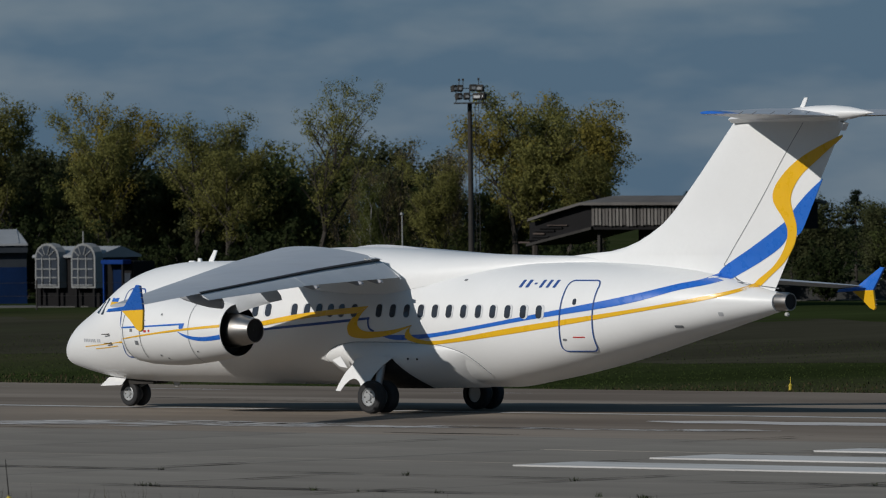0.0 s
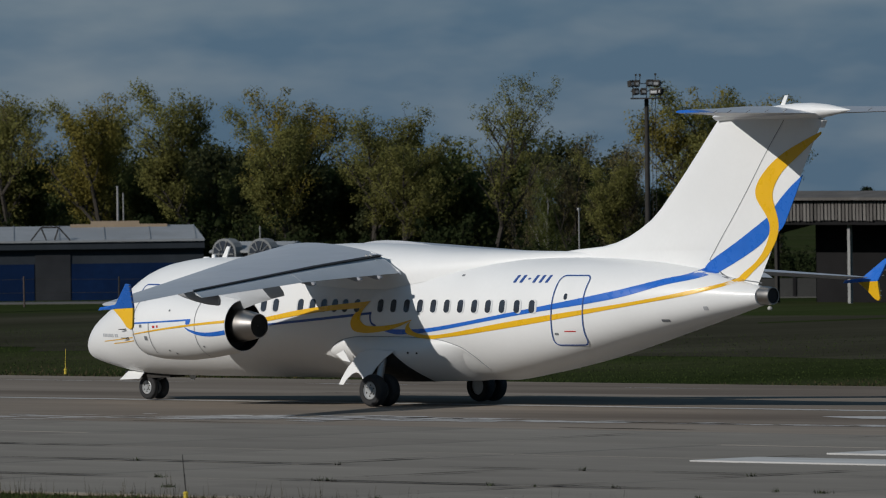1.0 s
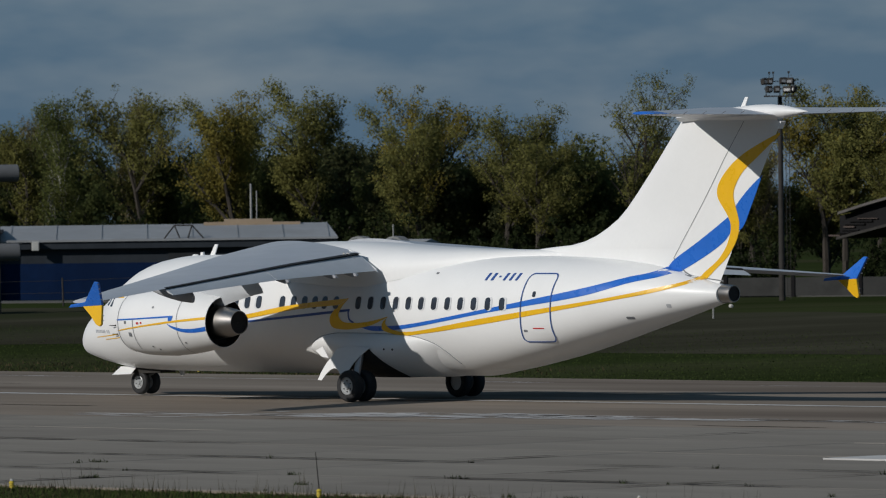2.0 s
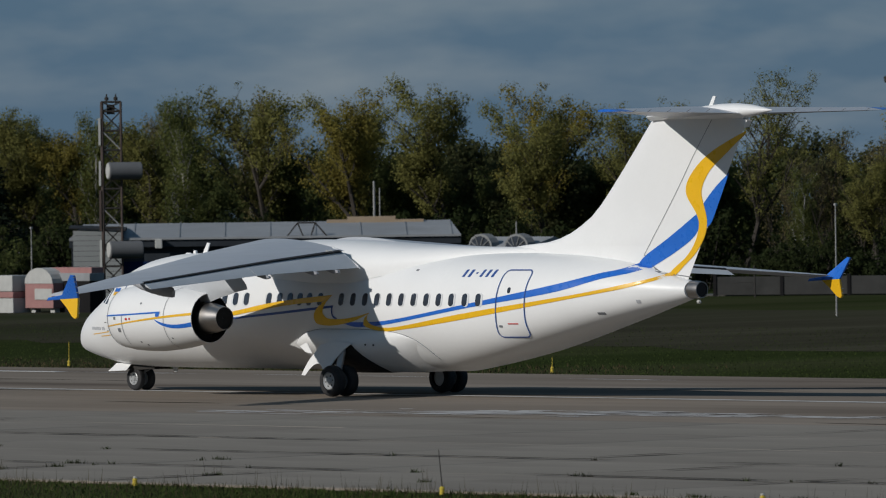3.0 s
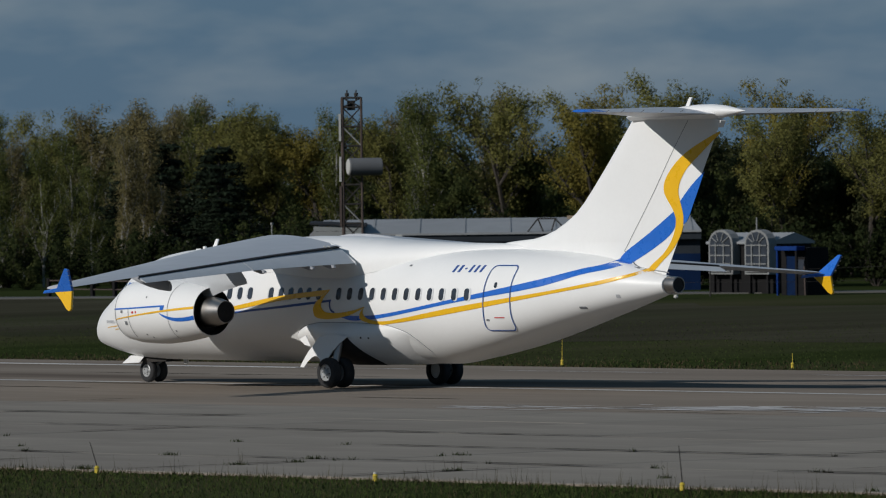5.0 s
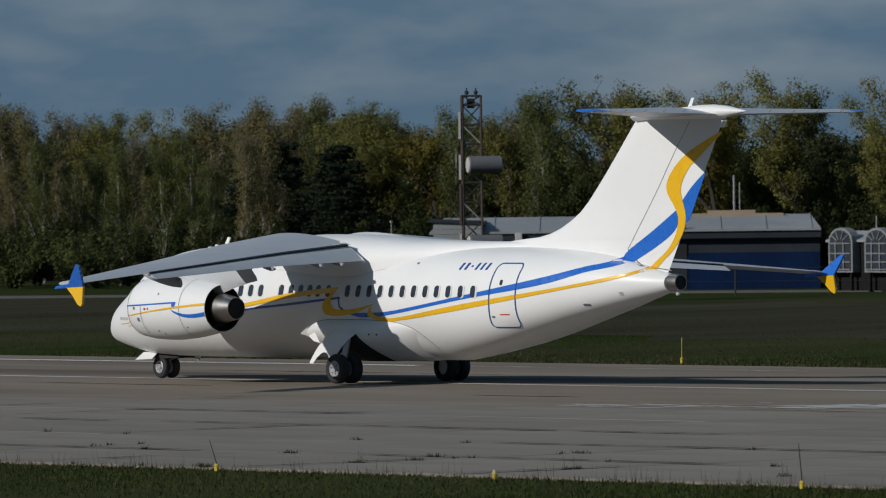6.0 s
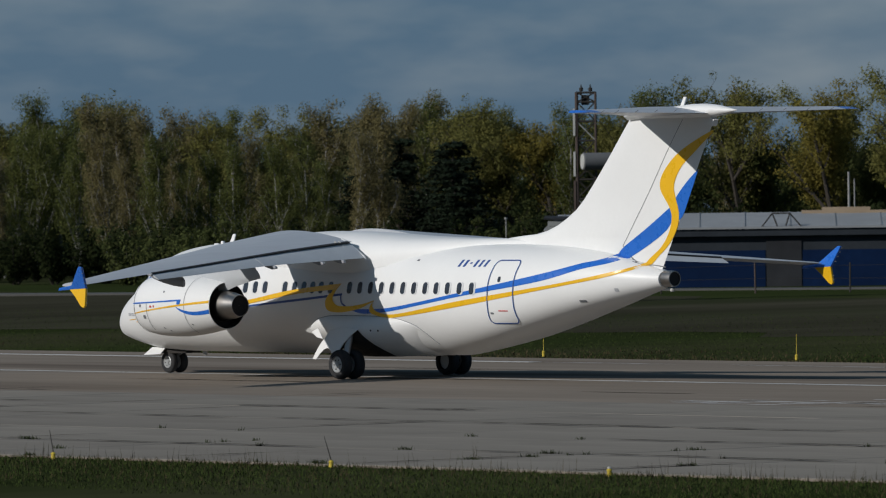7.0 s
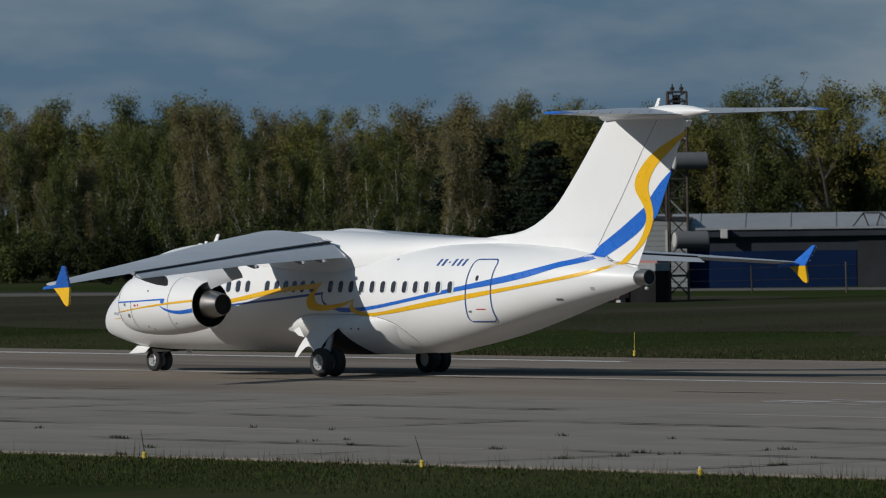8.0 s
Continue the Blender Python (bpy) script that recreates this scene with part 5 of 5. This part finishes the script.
# ---------------------------------------------------------------- buildings
def build_hangar():
    h = empty("hangar", pose(-313.1, 282.9, 0, 0, 0, 47.9), label="long low hangar, dark blue below, grey above, tin roof", category="hangar")
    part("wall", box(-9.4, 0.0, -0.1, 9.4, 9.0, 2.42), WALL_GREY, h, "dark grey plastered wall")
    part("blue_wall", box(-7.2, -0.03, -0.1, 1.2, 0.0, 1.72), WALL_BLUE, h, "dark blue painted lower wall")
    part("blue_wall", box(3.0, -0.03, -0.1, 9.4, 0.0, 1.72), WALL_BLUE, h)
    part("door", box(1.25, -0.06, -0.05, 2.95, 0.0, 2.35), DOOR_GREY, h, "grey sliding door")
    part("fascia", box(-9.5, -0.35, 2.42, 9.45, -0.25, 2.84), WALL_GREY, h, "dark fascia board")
    bm = loft([[(xx, -0.45, 2.86), (xx + k, 4.8, 3.52), (xx + k, 9.4, 2.84), (xx + k, 9.4, 2.74), (xx + k, 4.8, 3.42), (xx, -0.45, 2.76)] for xx, k in ((-9.5, 0.6), (9.45, -0.4))])
    part("roof", bm, ROOF_TIN, h, "pale tin roof")
    for k in range(9):
        xx = -8.6 + 2.2 * k
        part("roof_seam", loft([[(xx + d, -0.46, 2.88), (xx + d, 4.8, 3.54), (xx + d, 4.8, 3.55), (xx + d, -0.46, 2.89)] for d in (0, 0.04)]), ROOF_TIN, h)
    for k in range(13):
        part("siding_board", box(-9.3 - 0.004 * (k % 3), -0.66, 0.02 + k * 0.25, -6.9, -0.60 - 0.012 * (k % 2), 0.255 + k * 0.25), WALL_LIGHT, h, "pale grey siding board")
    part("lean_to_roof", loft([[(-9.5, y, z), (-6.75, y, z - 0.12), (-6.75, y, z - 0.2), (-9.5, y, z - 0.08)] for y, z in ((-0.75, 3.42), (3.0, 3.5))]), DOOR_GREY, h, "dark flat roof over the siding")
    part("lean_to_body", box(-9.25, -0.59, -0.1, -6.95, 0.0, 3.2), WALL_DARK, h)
    part("wall_lamp", box(-5.35, -0.75, 2.35, -5.0, -0.45, 2.8, 0.04), PALE, h, "white wall lamp box")
    for x0, x1, z in ((3.0, 4.0, 3.60), (4.0, 6.36, 3.74), (6.36, 7.73, 3.58), (7.73, 9.3, 3.32)):
        part("parapet", box(x0, 4.2, 2.7, x1, 4.6, z), BRICK_TAN, h, "tan masonry parapet step")
    for p, q in (((1.05, 2.86), (1.55, 3.5)), ((1.55, 3.5), (2.4, 3.5)), ((2.4, 3.5), (2.95, 2.86)), ((1.55, 3.5), (1.8, 2.88)), ((2.4, 3.5), (2.2, 2.88))):
        part("truss_bar", tube((p[0], -0.4, p[1]), (q[0], -0.4, q[1]), 0.04, n=6), DARK_STEEL, h)
    part("roof_pole", tube((5.34, 5.5, 3.3), (5.34, 5.5, 5.45), 0.06, 0.05, 8), PALE_STEEL, h, "pale steel pole")
    part("roof_pole", tube((5.62, 5.8, 3.3), (5.62, 5.8, 5.1), 0.03, 0.03, 8), PALE_STEEL, h)


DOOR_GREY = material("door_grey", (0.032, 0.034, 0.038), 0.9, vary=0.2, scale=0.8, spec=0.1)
build_hangar()


def build_arch_house():
    h = empty("arched_pavilion", pose(-297.0, 282, 0), label="small grey pavilion with two white arched window bays", category="pavilion")
    part("wall", box(-1.4, 0.6, -0.1, 2.95, 3.0, 2.35), WALL_DARK, h, "dark plastered wall")
    part("roof", loft([[(xx, 0.4, 2.38), (xx, 1.9, 2.80), (xx, 3.2, 2.38), (xx, 3.2, 2.28), (xx, 0.4, 2.28)] for xx in (-1.5, 3.0)]), ROOF_TIN, h, "pale tin roof")
    for cx in (-0.2, 2.25):
        w, z0, zs = 0.82, 0.86, 2.30
        pts = [(cx - w, z0), (cx - w, zs)] + [(cx + w * math.cos(math.pi - math.pi * k / 8), zs + 0.66 * math.sin(math.pi * k / 8)) for k in range(1, 8)] + [(cx + w, zs), (cx + w, z0)]
        bay = part("window_bay", plate(pts, 0.12, 0.62), BAY_GREY, h, "pale arched bay")
        part("pane", plate([(cx + (px - cx) * 0.86, z0 + 0.1 + (pz - z0) * 0.90) for px, pz in pts], 0.09, 0.12), GLASS, bay, "dark panes")
        for dx in (-0.27, 0.27):
            part("mullion", box(cx + dx - 0.03, 0.03, z0 + 0.1, cx + dx + 0.03, 0.09, 2.3), BAY_GREY, bay)
        for z in (1.0, 1.35, 1.75, 2.22):
            part("mullion", box(cx - 0.7, 0.035, z - 0.025, cx + 0.7, 0.088, z + 0.025), BAY_GREY, bay)
        for a in (0.2, 0.38, 0.62, 0.8):
            t = math.pi * a
            part("mullion", tube((cx + 0.24 * math.cos(t), 0.06, 2.26 + 0.16 * math.sin(t)), (cx + 0.72 * math.cos(t), 0.06, 2.28 + 0.58 * math.sin(t)), 0.028, n=6), BAY_GREY, bay)
        for dx in (-0.6, 0.6):
            part("bay_leg", box(cx + dx - 0.06, 0.2, -0.1, cx + dx + 0.06, 0.34, z0), WALL_DARK, h)
    part("pole", tube((0.1, 2.2, 2.4), (0.1, 2.2, 3.5), 0.04, 0.03, 8), PALE_STEEL, h)


build_arch_house()


def build_canopy():
    h = empty("blue_shelter", pose(-290.2, 279, 0), label="dark shelter with a blue canopy and blue post", category="shelter")
    part("canopy", box(-0.12, 0, 2.02, 1.35, 0.55, 2.22, 0.03), TARP, h, "blue canopy")
    part("post", box(-0.05, 0.05, -0.05, 0.04, 0.14, 2.02), TARP, h, "blue post")
    part("post", box(1.2, 0.05, -0.05, 1.3, 0.15, 2.02), WALL_DARK, h)
    part("wall", box(-0.3, 0.62, -0.1, 1.4, 2.0, 2.15), WALL_DARK, h, "dark wall")
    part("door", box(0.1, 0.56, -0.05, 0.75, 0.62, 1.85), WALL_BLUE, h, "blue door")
    part("window", box(0.85, 0.57, 0.9, 1.25, 0.62, 1.6), GLASS, h, "dark window")


build_canopy()


def build_fence(x0, y0, x1, y1, n, height, label):
    f = empty("panel_fence", pose(x0, y0, 0), label=label, category="fence")
    d = Vector((x1 - x0, y1 - y0, 0))
    turn = math.degrees(math.atan2(d.y, d.x))
    step = d.length / n
    bm = box(0.06, -0.04, 0.0, step - 0.06, 0.04, height, 0.015)
    me = bpy.data.meshes.new("panel")
    bm.to_mesh(me)
    bm.free()
    me.materials.append(PANEL)
    bm = box(-0.08, -0.09, -0.1, 0.08, 0.09, height + 0.1, 0.01)
    mp = bpy.data.meshes.new("post")
    bm.to_mesh(mp)
    bm.free()
    mp.materials.append(WALL_DARK)
    for k in range(n + 1):
        for name, me_k in (("panel", me), ("post", mp)):
            if name == "panel" and k == n:
                continue
            ob = new(name, me_k)
            ob.parent = f
            ob.matrix_basis = pose(0, 0, 0, 0, 0, turn) @ pose(step * k, 0, 0)


PANEL = material("fence_concrete", (0.034, 0.034, 0.032), 0.9, vary=0.2, scale=0.6, fine=4, stain=0.4, stain_scale=0.8, per_object=0.15)
build_fence(-286.5, 287, -250.0, 312, 14, 0.85, "weathered grey concrete panel fence before the trees")


def build_rail_fence(x0, y0, x1, y1, n, height):
    f = empty("rail_fence", pose(x0, y0, 0), label="low dark post-and-rail fence before the wood", category="fence")
    d = Vector((x1 - x0, y1 - y0, 0))
    for k in range(n + 1):
        p = d * (k / n)
        part("post", box(p.x - 0.09, p.y - 0.09, -0.1, p.x + 0.09, p.y + 0.09, height, 0.01), WALL_DARK, f)
        if k < n:
            q = d * ((k + 1) / n)
            for z in (0.32, height - 0.12):
                part("rail", tube((p.x, p.y, z), (q.x, q.y, z), 0.03, n=6), RUST, f)


def build_wire_fence():
    f = empty("wire_fence", label="thin leaning posts of an old wire fence before the hangar", category="fence")
    rr = random.Random(12)
    last = None
    for k in range(9):
        x, y = -308.5 + 3.3 * k, 262.0 + 2.9 * k
        top = (x + rr.uniform(-0.06, 0.06), y, rr.uniform(1.15, 1.45))
        part("post", tube((x, y, -0.1), top, 0.045, 0.04, 6), DARK_STEEL if k % 3 else RUST, f)
        if last:
            for u in (0.45, 0.9):
                part("wire", tube(tuple(a * 1.0 if i < 2 else a * u for i, a in enumerate(last)), tuple(a if i < 2 else a * u for i, a in enumerate(top)), 0.008, n=4), DARK_STEEL, f)
        last = top


build_wire_fence()
build_rail_fence(-331.6, 269.4, -323.4, 268.2, 4, 0.85)


def build_tower():
    t = empty("lattice_tower", pose(-291.9, 254.6, 0, 0, 0, 48), label="rusty steel lattice tower with two drum antennas", category="tower")
    w, top = 0.42, 9.22
    legs = [(-w, -w), (w, -w), (w, w), (-w, w)]
    for k, (x, y) in enumerate(legs):
        part("leg", tube((x, y, -0.1), (x, y, top), 0.07 if k in (0, 3) else 0.05, n=6), RUST, t, "rusty steel leg")
    z, k = 0.2, 0
    while z < top - 0.1:
        z1 = min(z + 0.86, top)
        for a, b in zip(legs, legs[1:] + legs[:1]):
            part("girt", tube((*a, z1), (*b, z1), 0.045, n=5), DARK_STEEL, t)
            p, q = (a, b) if k % 2 else (b, a)
            part("brace", tube((*p, z), (*q, z1), 0.03, n=5), PALE_STEEL if a == legs[0] and k in (4, 8) else DARK_STEEL, t)
            part("brace", tube((*q, z), (*p, z1), 0.022, n=5), DARK_STEEL, t)
        z, k = z1, k + 1
    for z0, z1, mat in ((-0.1, 1.5, PALE_STEEL), (1.9, 3.1, PALE), (3.5, 5.3, RUST), (5.5, 6.6, PALE), (7.3, 8.5, PALE)):
        part("cable_tray", box(-w - 0.16, -w - 0.10, z0, -w - 0.06, -w + 0.02, z1), mat, t, "patchy pale and rusty cable tray")
    for z in (6.15, 2.65):
        m = part("drum_antenna", lathe_x([(-0.42, 0.0), (-0.42, 0.36), (-0.38, 0.39), (1.05, 0.39), (1.08, 0.36), (1.04, 0.0)], 28, (0.05, -w - 0.38, z)), DRUM_GREY, t, "grey cylindrical drum antenna", smooth=False)
        part("cover_disc", lathe_x([(-0.45, 0.0), (-0.45, 0.33), (-0.42, 0.35)], 24, (0.05, -w - 0.38, z)), PALE, m, "white cover disc")
        m.matrix_basis = pose(0, 0, 0, 0, 0, 14)
        part("bracket", box(-0.2, -w - 0.1, z - 0.05, 0.7, -w + 0.02, z + 0.05), RUST, t)
    for x, y in ((-0.2, -0.3), (0.2, -0.2)):
        lamp = part("beacon_lamp", lathe_x([(0, 0.0), (0.02, 0.09), (0.14, 0.10), (0.22, 0.0)], 10, (0, 0, 0)), DARK_STEEL, t)
        lamp.matrix_basis = pose(x, y, top + 0.05, 0, -90, 0)
        part("lamp_stem", tube((x, y, top - 0.1), (x, y, top + 0.35), 0.03, n=6), DARK_STEEL, t)
    part("top_box", box(-0.2, -0.2, top - 0.55, 0.15, 0.2, top - 0.12, 0.02), DARK_STEEL, t)
    part("stay_wire", tube((w, 0, 8.2), (3.2, 1.5, 4.2), 0.012, n=4), DARK_STEEL, t)


build_tower()


def build_flood_mast():
    t = empty("floodlight_mast", pose(-272.35, 285, 0, 0, 0, 45), label="dark steel mast with a cluster of floodlights", category="floodlight")
    part("pole", tube((0, 0, -0.1), (0, 0, 9.2), 0.15, 0.10, 12), DARK_STEEL, t, "dark tapered pole")
    for dx in (0.24, 0.40):
        part("ladder_rail", tube((dx, -0.05, 0), (dx, -0.05, 9.2), 0.014, n=4), DARK_STEEL, t)
    for k in range(30):
        part("ladder_rung", tube((0.24, -0.05, 0.3 * k + 0.3), (0.40, -0.05, 0.3 * k + 0.3), 0.009, n=4), DARK_STEEL, t)
    part("platform", box(-0.72, -0.5, 9.16, 0.72, 0.5, 9.22), DARK_STEEL, t, "dark platform")
    for x in (-0.62, 0.0, 0.62):
        part("rail_post", tube((x, -0.3, 9.2), (x, -0.3, 10.0), 0.02, n=5), DARK_STEEL, t)
    for z in (9.52, 9.86):
        part("rail", tube((-0.72, -0.3, z), (0.72, -0.3, z), 0.02, n=5), DARK_STEEL, t)
    for x, z, w, a in ((-0.70, 9.86, 0.25, 30), (-0.45, 9.86, 0.25, 10), (0.14, 9.88, 0.3, 12), (0.46, 9.86, 0.34, -15), (-0.5, 9.5, 0.26, 25), (-0.14, 9.5, 0.28, 8), (0.36, 9.48, 0.42, -20), (0.58, 9.5, 0.3, -30)):
        lamp = part("floodlight", box(-w / 2, -0.14, -0.14, w / 2, 0.14, 0.14, 0.03), DARK_STEEL, t, "dark floodlight housing")
        lamp.matrix_basis = pose(x, -0.42, z, -12, 0, a)
        part("lens", box(-w / 2 + 0.06, -0.155, -0.10, w / 2 - 0.06, -0.14, 0.02), LAMP_GLASS, lamp, "pale lamp glass")
    for x, h in ((-0.48, 10.3), (-0.30, 10.3), (0.40, 10.32)):
        part("rod", tube((x, -0.3, 9.9), (x, -0.3, h), 0.016, n=5), DARK_STEEL, t)
        part("rod_head", box(x - 0.045, -0.345, h - 0.1, x + 0.045, -0.255, h), DARK_STEEL, t)


build_flood_mast()


def build_shed():
    t = empty("conveyor_shed", pose(-264.5, 285, 0), label="raised dark timber shed with weathered board cladding and sagging roof", category="shed")
    part("roof", loft([[(x, -0.8, z), (x, 1.4, z + 0.28), (x, 3.4, z), (x, 3.4, z - 0.12), (x, 1.4, z + 0.12), (x, -0.8, z - 0.12)] for x, z in ((-3.6, 3.95), (-2.2, 4.28), (-0.4, 4.66), (9.5, 4.62), (10.6, 4.62))]), WOOD_GREY, t, "grey weathered roof")
    part("dark_inside", loft([[(x, -0.35, z0), (x, 3.0, z0), (x, 3.0, z1), (x, -0.35, z1)] for x, z0, z1 in ((-3.9, 2.75, 3.75), (-0.2, 3.45, 4.54), (10.4, 3.4, 4.52))]), WALL_DARK, t, "dark timber body")
    rr = random.Random(5)
    n = 49
    for k in range(n):
        x = 0.05 + k * 0.21
        part("cladding_board", box(x, -0.47 - rr.uniform(0, 0.03), 3.62 + rr.uniform(-0.03, 0.03), x + 0.15, -0.42, 4.46), WOOD_GREY, t)
    for k in range(7):
        z = 2.85 + 0.13 * k
        part("ledge_board", box(-4.3 + 0.25 * k + rr.uniform(-0.3, 0.3), -0.45, z, -3.5 + 0.3 * k + rr.uniform(-0.35, 0.35), -0.38, z + rr.uniform(0.03, 0.07)), WALL_DARK if k % 3 else RUST, t)
    part("beam", loft([[(x, -0.5, z), (x, -0.35, z), (x, -0.35, z + 0.12), (x, -0.5, z + 0.12)] for x, z in ((-4.0, 2.7), (0.0, 3.45))]), DARK_STEEL, t)
    for x in (0.0, 4.4, 9.2):
        part("post", box(x - 0.08, 0.0, -0.1, x + 0.08, 0.16, 3.5), PALE_STEEL if x == 4.4 else DARK_STEEL, t)
    part("back_wall", box(0.4, 2.2, -0.1, 7.0, 2.4, 3.5), WALL_DARK, t)


build_shed()


def build_kiosk():
    t = empty("site_wagon", pose(-294.9, 252.0, -0.05) @ Matrix.Diagonal((0.93, 1.0, 1.27, 1)), label="pink and white site wagon with a rounded pale roof", category="wagon")
    part("body", box(0, 0, 0.12, 2.05, 3.0, 1.0, 0.02), PINK, t, "faded pink body")
    pts = [(0.0, 0.98), (2.05, 0.98)] + [(1.025 + 1.025 * math.cos(math.pi * k / 10), 0.98 + 0.55 * math.sin(math.pi * k / 10)) for k in range(1, 10)]
    part("roof", plate(pts, -0.03, 3.0), PALE, t, "rounded pale roof end")
    part("sign_panel", box(0.75, -0.04, 0.42, 2.0, 0.0, 0.80), PALE, t, "white panel")
    part("air_conditioner", box(-0.75, 0.2, 0.42, -0.05, 0.6, 0.90, 0.02), PALE, t, "white box unit")
    part("air_conditioner_grille", box(-0.58, 0.17, 0.50, -0.22, 0.2, 0.82), WALL_DARK, t)
    for x in (0.2, 1.6):
        part("foot", box(x, 0.2, -0.05, x + 0.3, 0.5, 0.14), PALE, t)
    s = empty("low_store", pose(-293.9, 252.6, -0.05) @ Matrix.Diagonal((0.52, 0.25, 1.25, 1)), label="long low store with a pale roof edge", category="shed")
    part("wall", box(0, 0, -0.1, 5.2, 3, 1.1), WALL_DARK, s)
    part("roof", box(-0.1, -0.2, 1.08, 5.3, 3.2, 1.36, 0.03), ROOF_TIN, s, "pale roof slab")
    part("upper_roof", box(0, 0.4, 1.36, 5.2, 3.2, 1.56), PINK, s)
    b = empty("block_stack", pose(-296.2, 251.4, -0.05) @ Matrix.Diagonal((0.9, 1.0, 1.7, 1)), label="stack of pale and reddish blocks", category="blocks")
    part("block", box(0, 0, -0.05, 1.3, 1, 0.35, 0.03), PALE, b)
    part("block", box(0.05, 0, 0.36, 1.3, 1, 0.52, 0.03), PINK, b)
    part("block", box(0, 0, 0.53, 1.25, 1, 0.95, 0.03), PALE, b)


build_kiosk()


def build_tarp(x, y, w, h, seed):
    rr = random.Random(seed)
    bm = bmesh.new()
    n = 12
    g = [[bm.verts.new((w * (i / n - 0.5), 1.6 * (j / n - 0.5), max(0.0, h * (1 - abs(2 * j / n - 1) ** 1.6) * (1 - abs(2 * i / n - 1) ** 3)) * rr.uniform(0.72, 1.05) + rr.uniform(-0.06, 0.06))) for j in range(n + 1)] for i in range(n + 1)]
    for i in range(n):
        for j in range(n):
            bm.faces.new((g[i][j], g[i + 1][j], g[i + 1][j + 1], g[i][j + 1]))
    ob = part("tarpaulin", bm, TARP, None)
    ob.matrix_basis = pose(x, y, 0.0, 0, 0, 40)
    tagged(ob, label="blue tarpaulin draped over a heap", category="tarpaulin", group="blue tarpaulins")


build_tarp(-335.2, 281, 1.9, 1.35, 2)


def build_lamp_post(x, y, h):
    t = empty("lamp_post", pose(x, y, 0), label="slim grey lamp post before the wood", category="street lamp")
    part("pole", tube((0, 0, -0.1), (0, 0, h), 0.035, 0.025, 8), PALE_STEEL, t)
    part("head", box(-0.06, -0.06, h, 0.06, 0.06, h + 0.1, 0.02), PALE_STEEL, t, "small pale lamp head")


build_lamp_post(-321.3, 275, 3.35)
build_lamp_post(-246.9, 254.3, 4.4)


# ---------------------------------------------------------------- motion
PLANE_ROWS = [
    (0.0, -158.661, 0.918, 0.179, 0.104),
    (0.5, -161.932, 0.316, 0.057, -0.104),
    (1.0, -165.138, -0.040, 0.065, -0.322),
    (1.5, -168.193, -0.381, 0.172, -0.473),
    (3.0, -176.752, -1.515, -0.029, 0.030),
    (3.5, -179.425, -1.555, -0.014, -0.124),
    (4.0, -182.000, -1.714, -0.037, 0.046),
    (4.5, -184.512, -1.785, -0.027, 0.107),
    (6.0, -191.884, -1.217, -0.007, 0.406),
    (6.5, -194.398, -1.098, -0.072, 0.258),
    (7.0, -196.966, -0.999, 0.012, -0.242),
    (7.5, -199.553, -0.784, -0.116, -0.559),
    (8.0, -202.124, -0.501, -0.068, -0.264)]


def motions():
    rows = [(t, pose(x, 164.43, 0, roll, -pitch, 180 + heading)) for t, x, heading, pitch, roll in PLANE_ROWS]
    walk(airliner, rows)
    steps = [k / 15 for k in range(121)]
    xs = np.array([r[0] for r in PLANE_ROWS]), np.array([r[1] for r in PLANE_ROWS])
    gone = [float(xs[1][0] - np.interp(t, xs[0], xs[1])) for t in steps]
    for wheel in MAIN_WHEELS + NOSE_WHEELS:
        at = wheel.matrix_basis.translation.copy()
        r = at.z
        walk(wheel, [(t, pose(at.x, at.y, at.z, 0, math.degrees(g / r), 0)) for t, g in zip(steps, gone)])


motions()
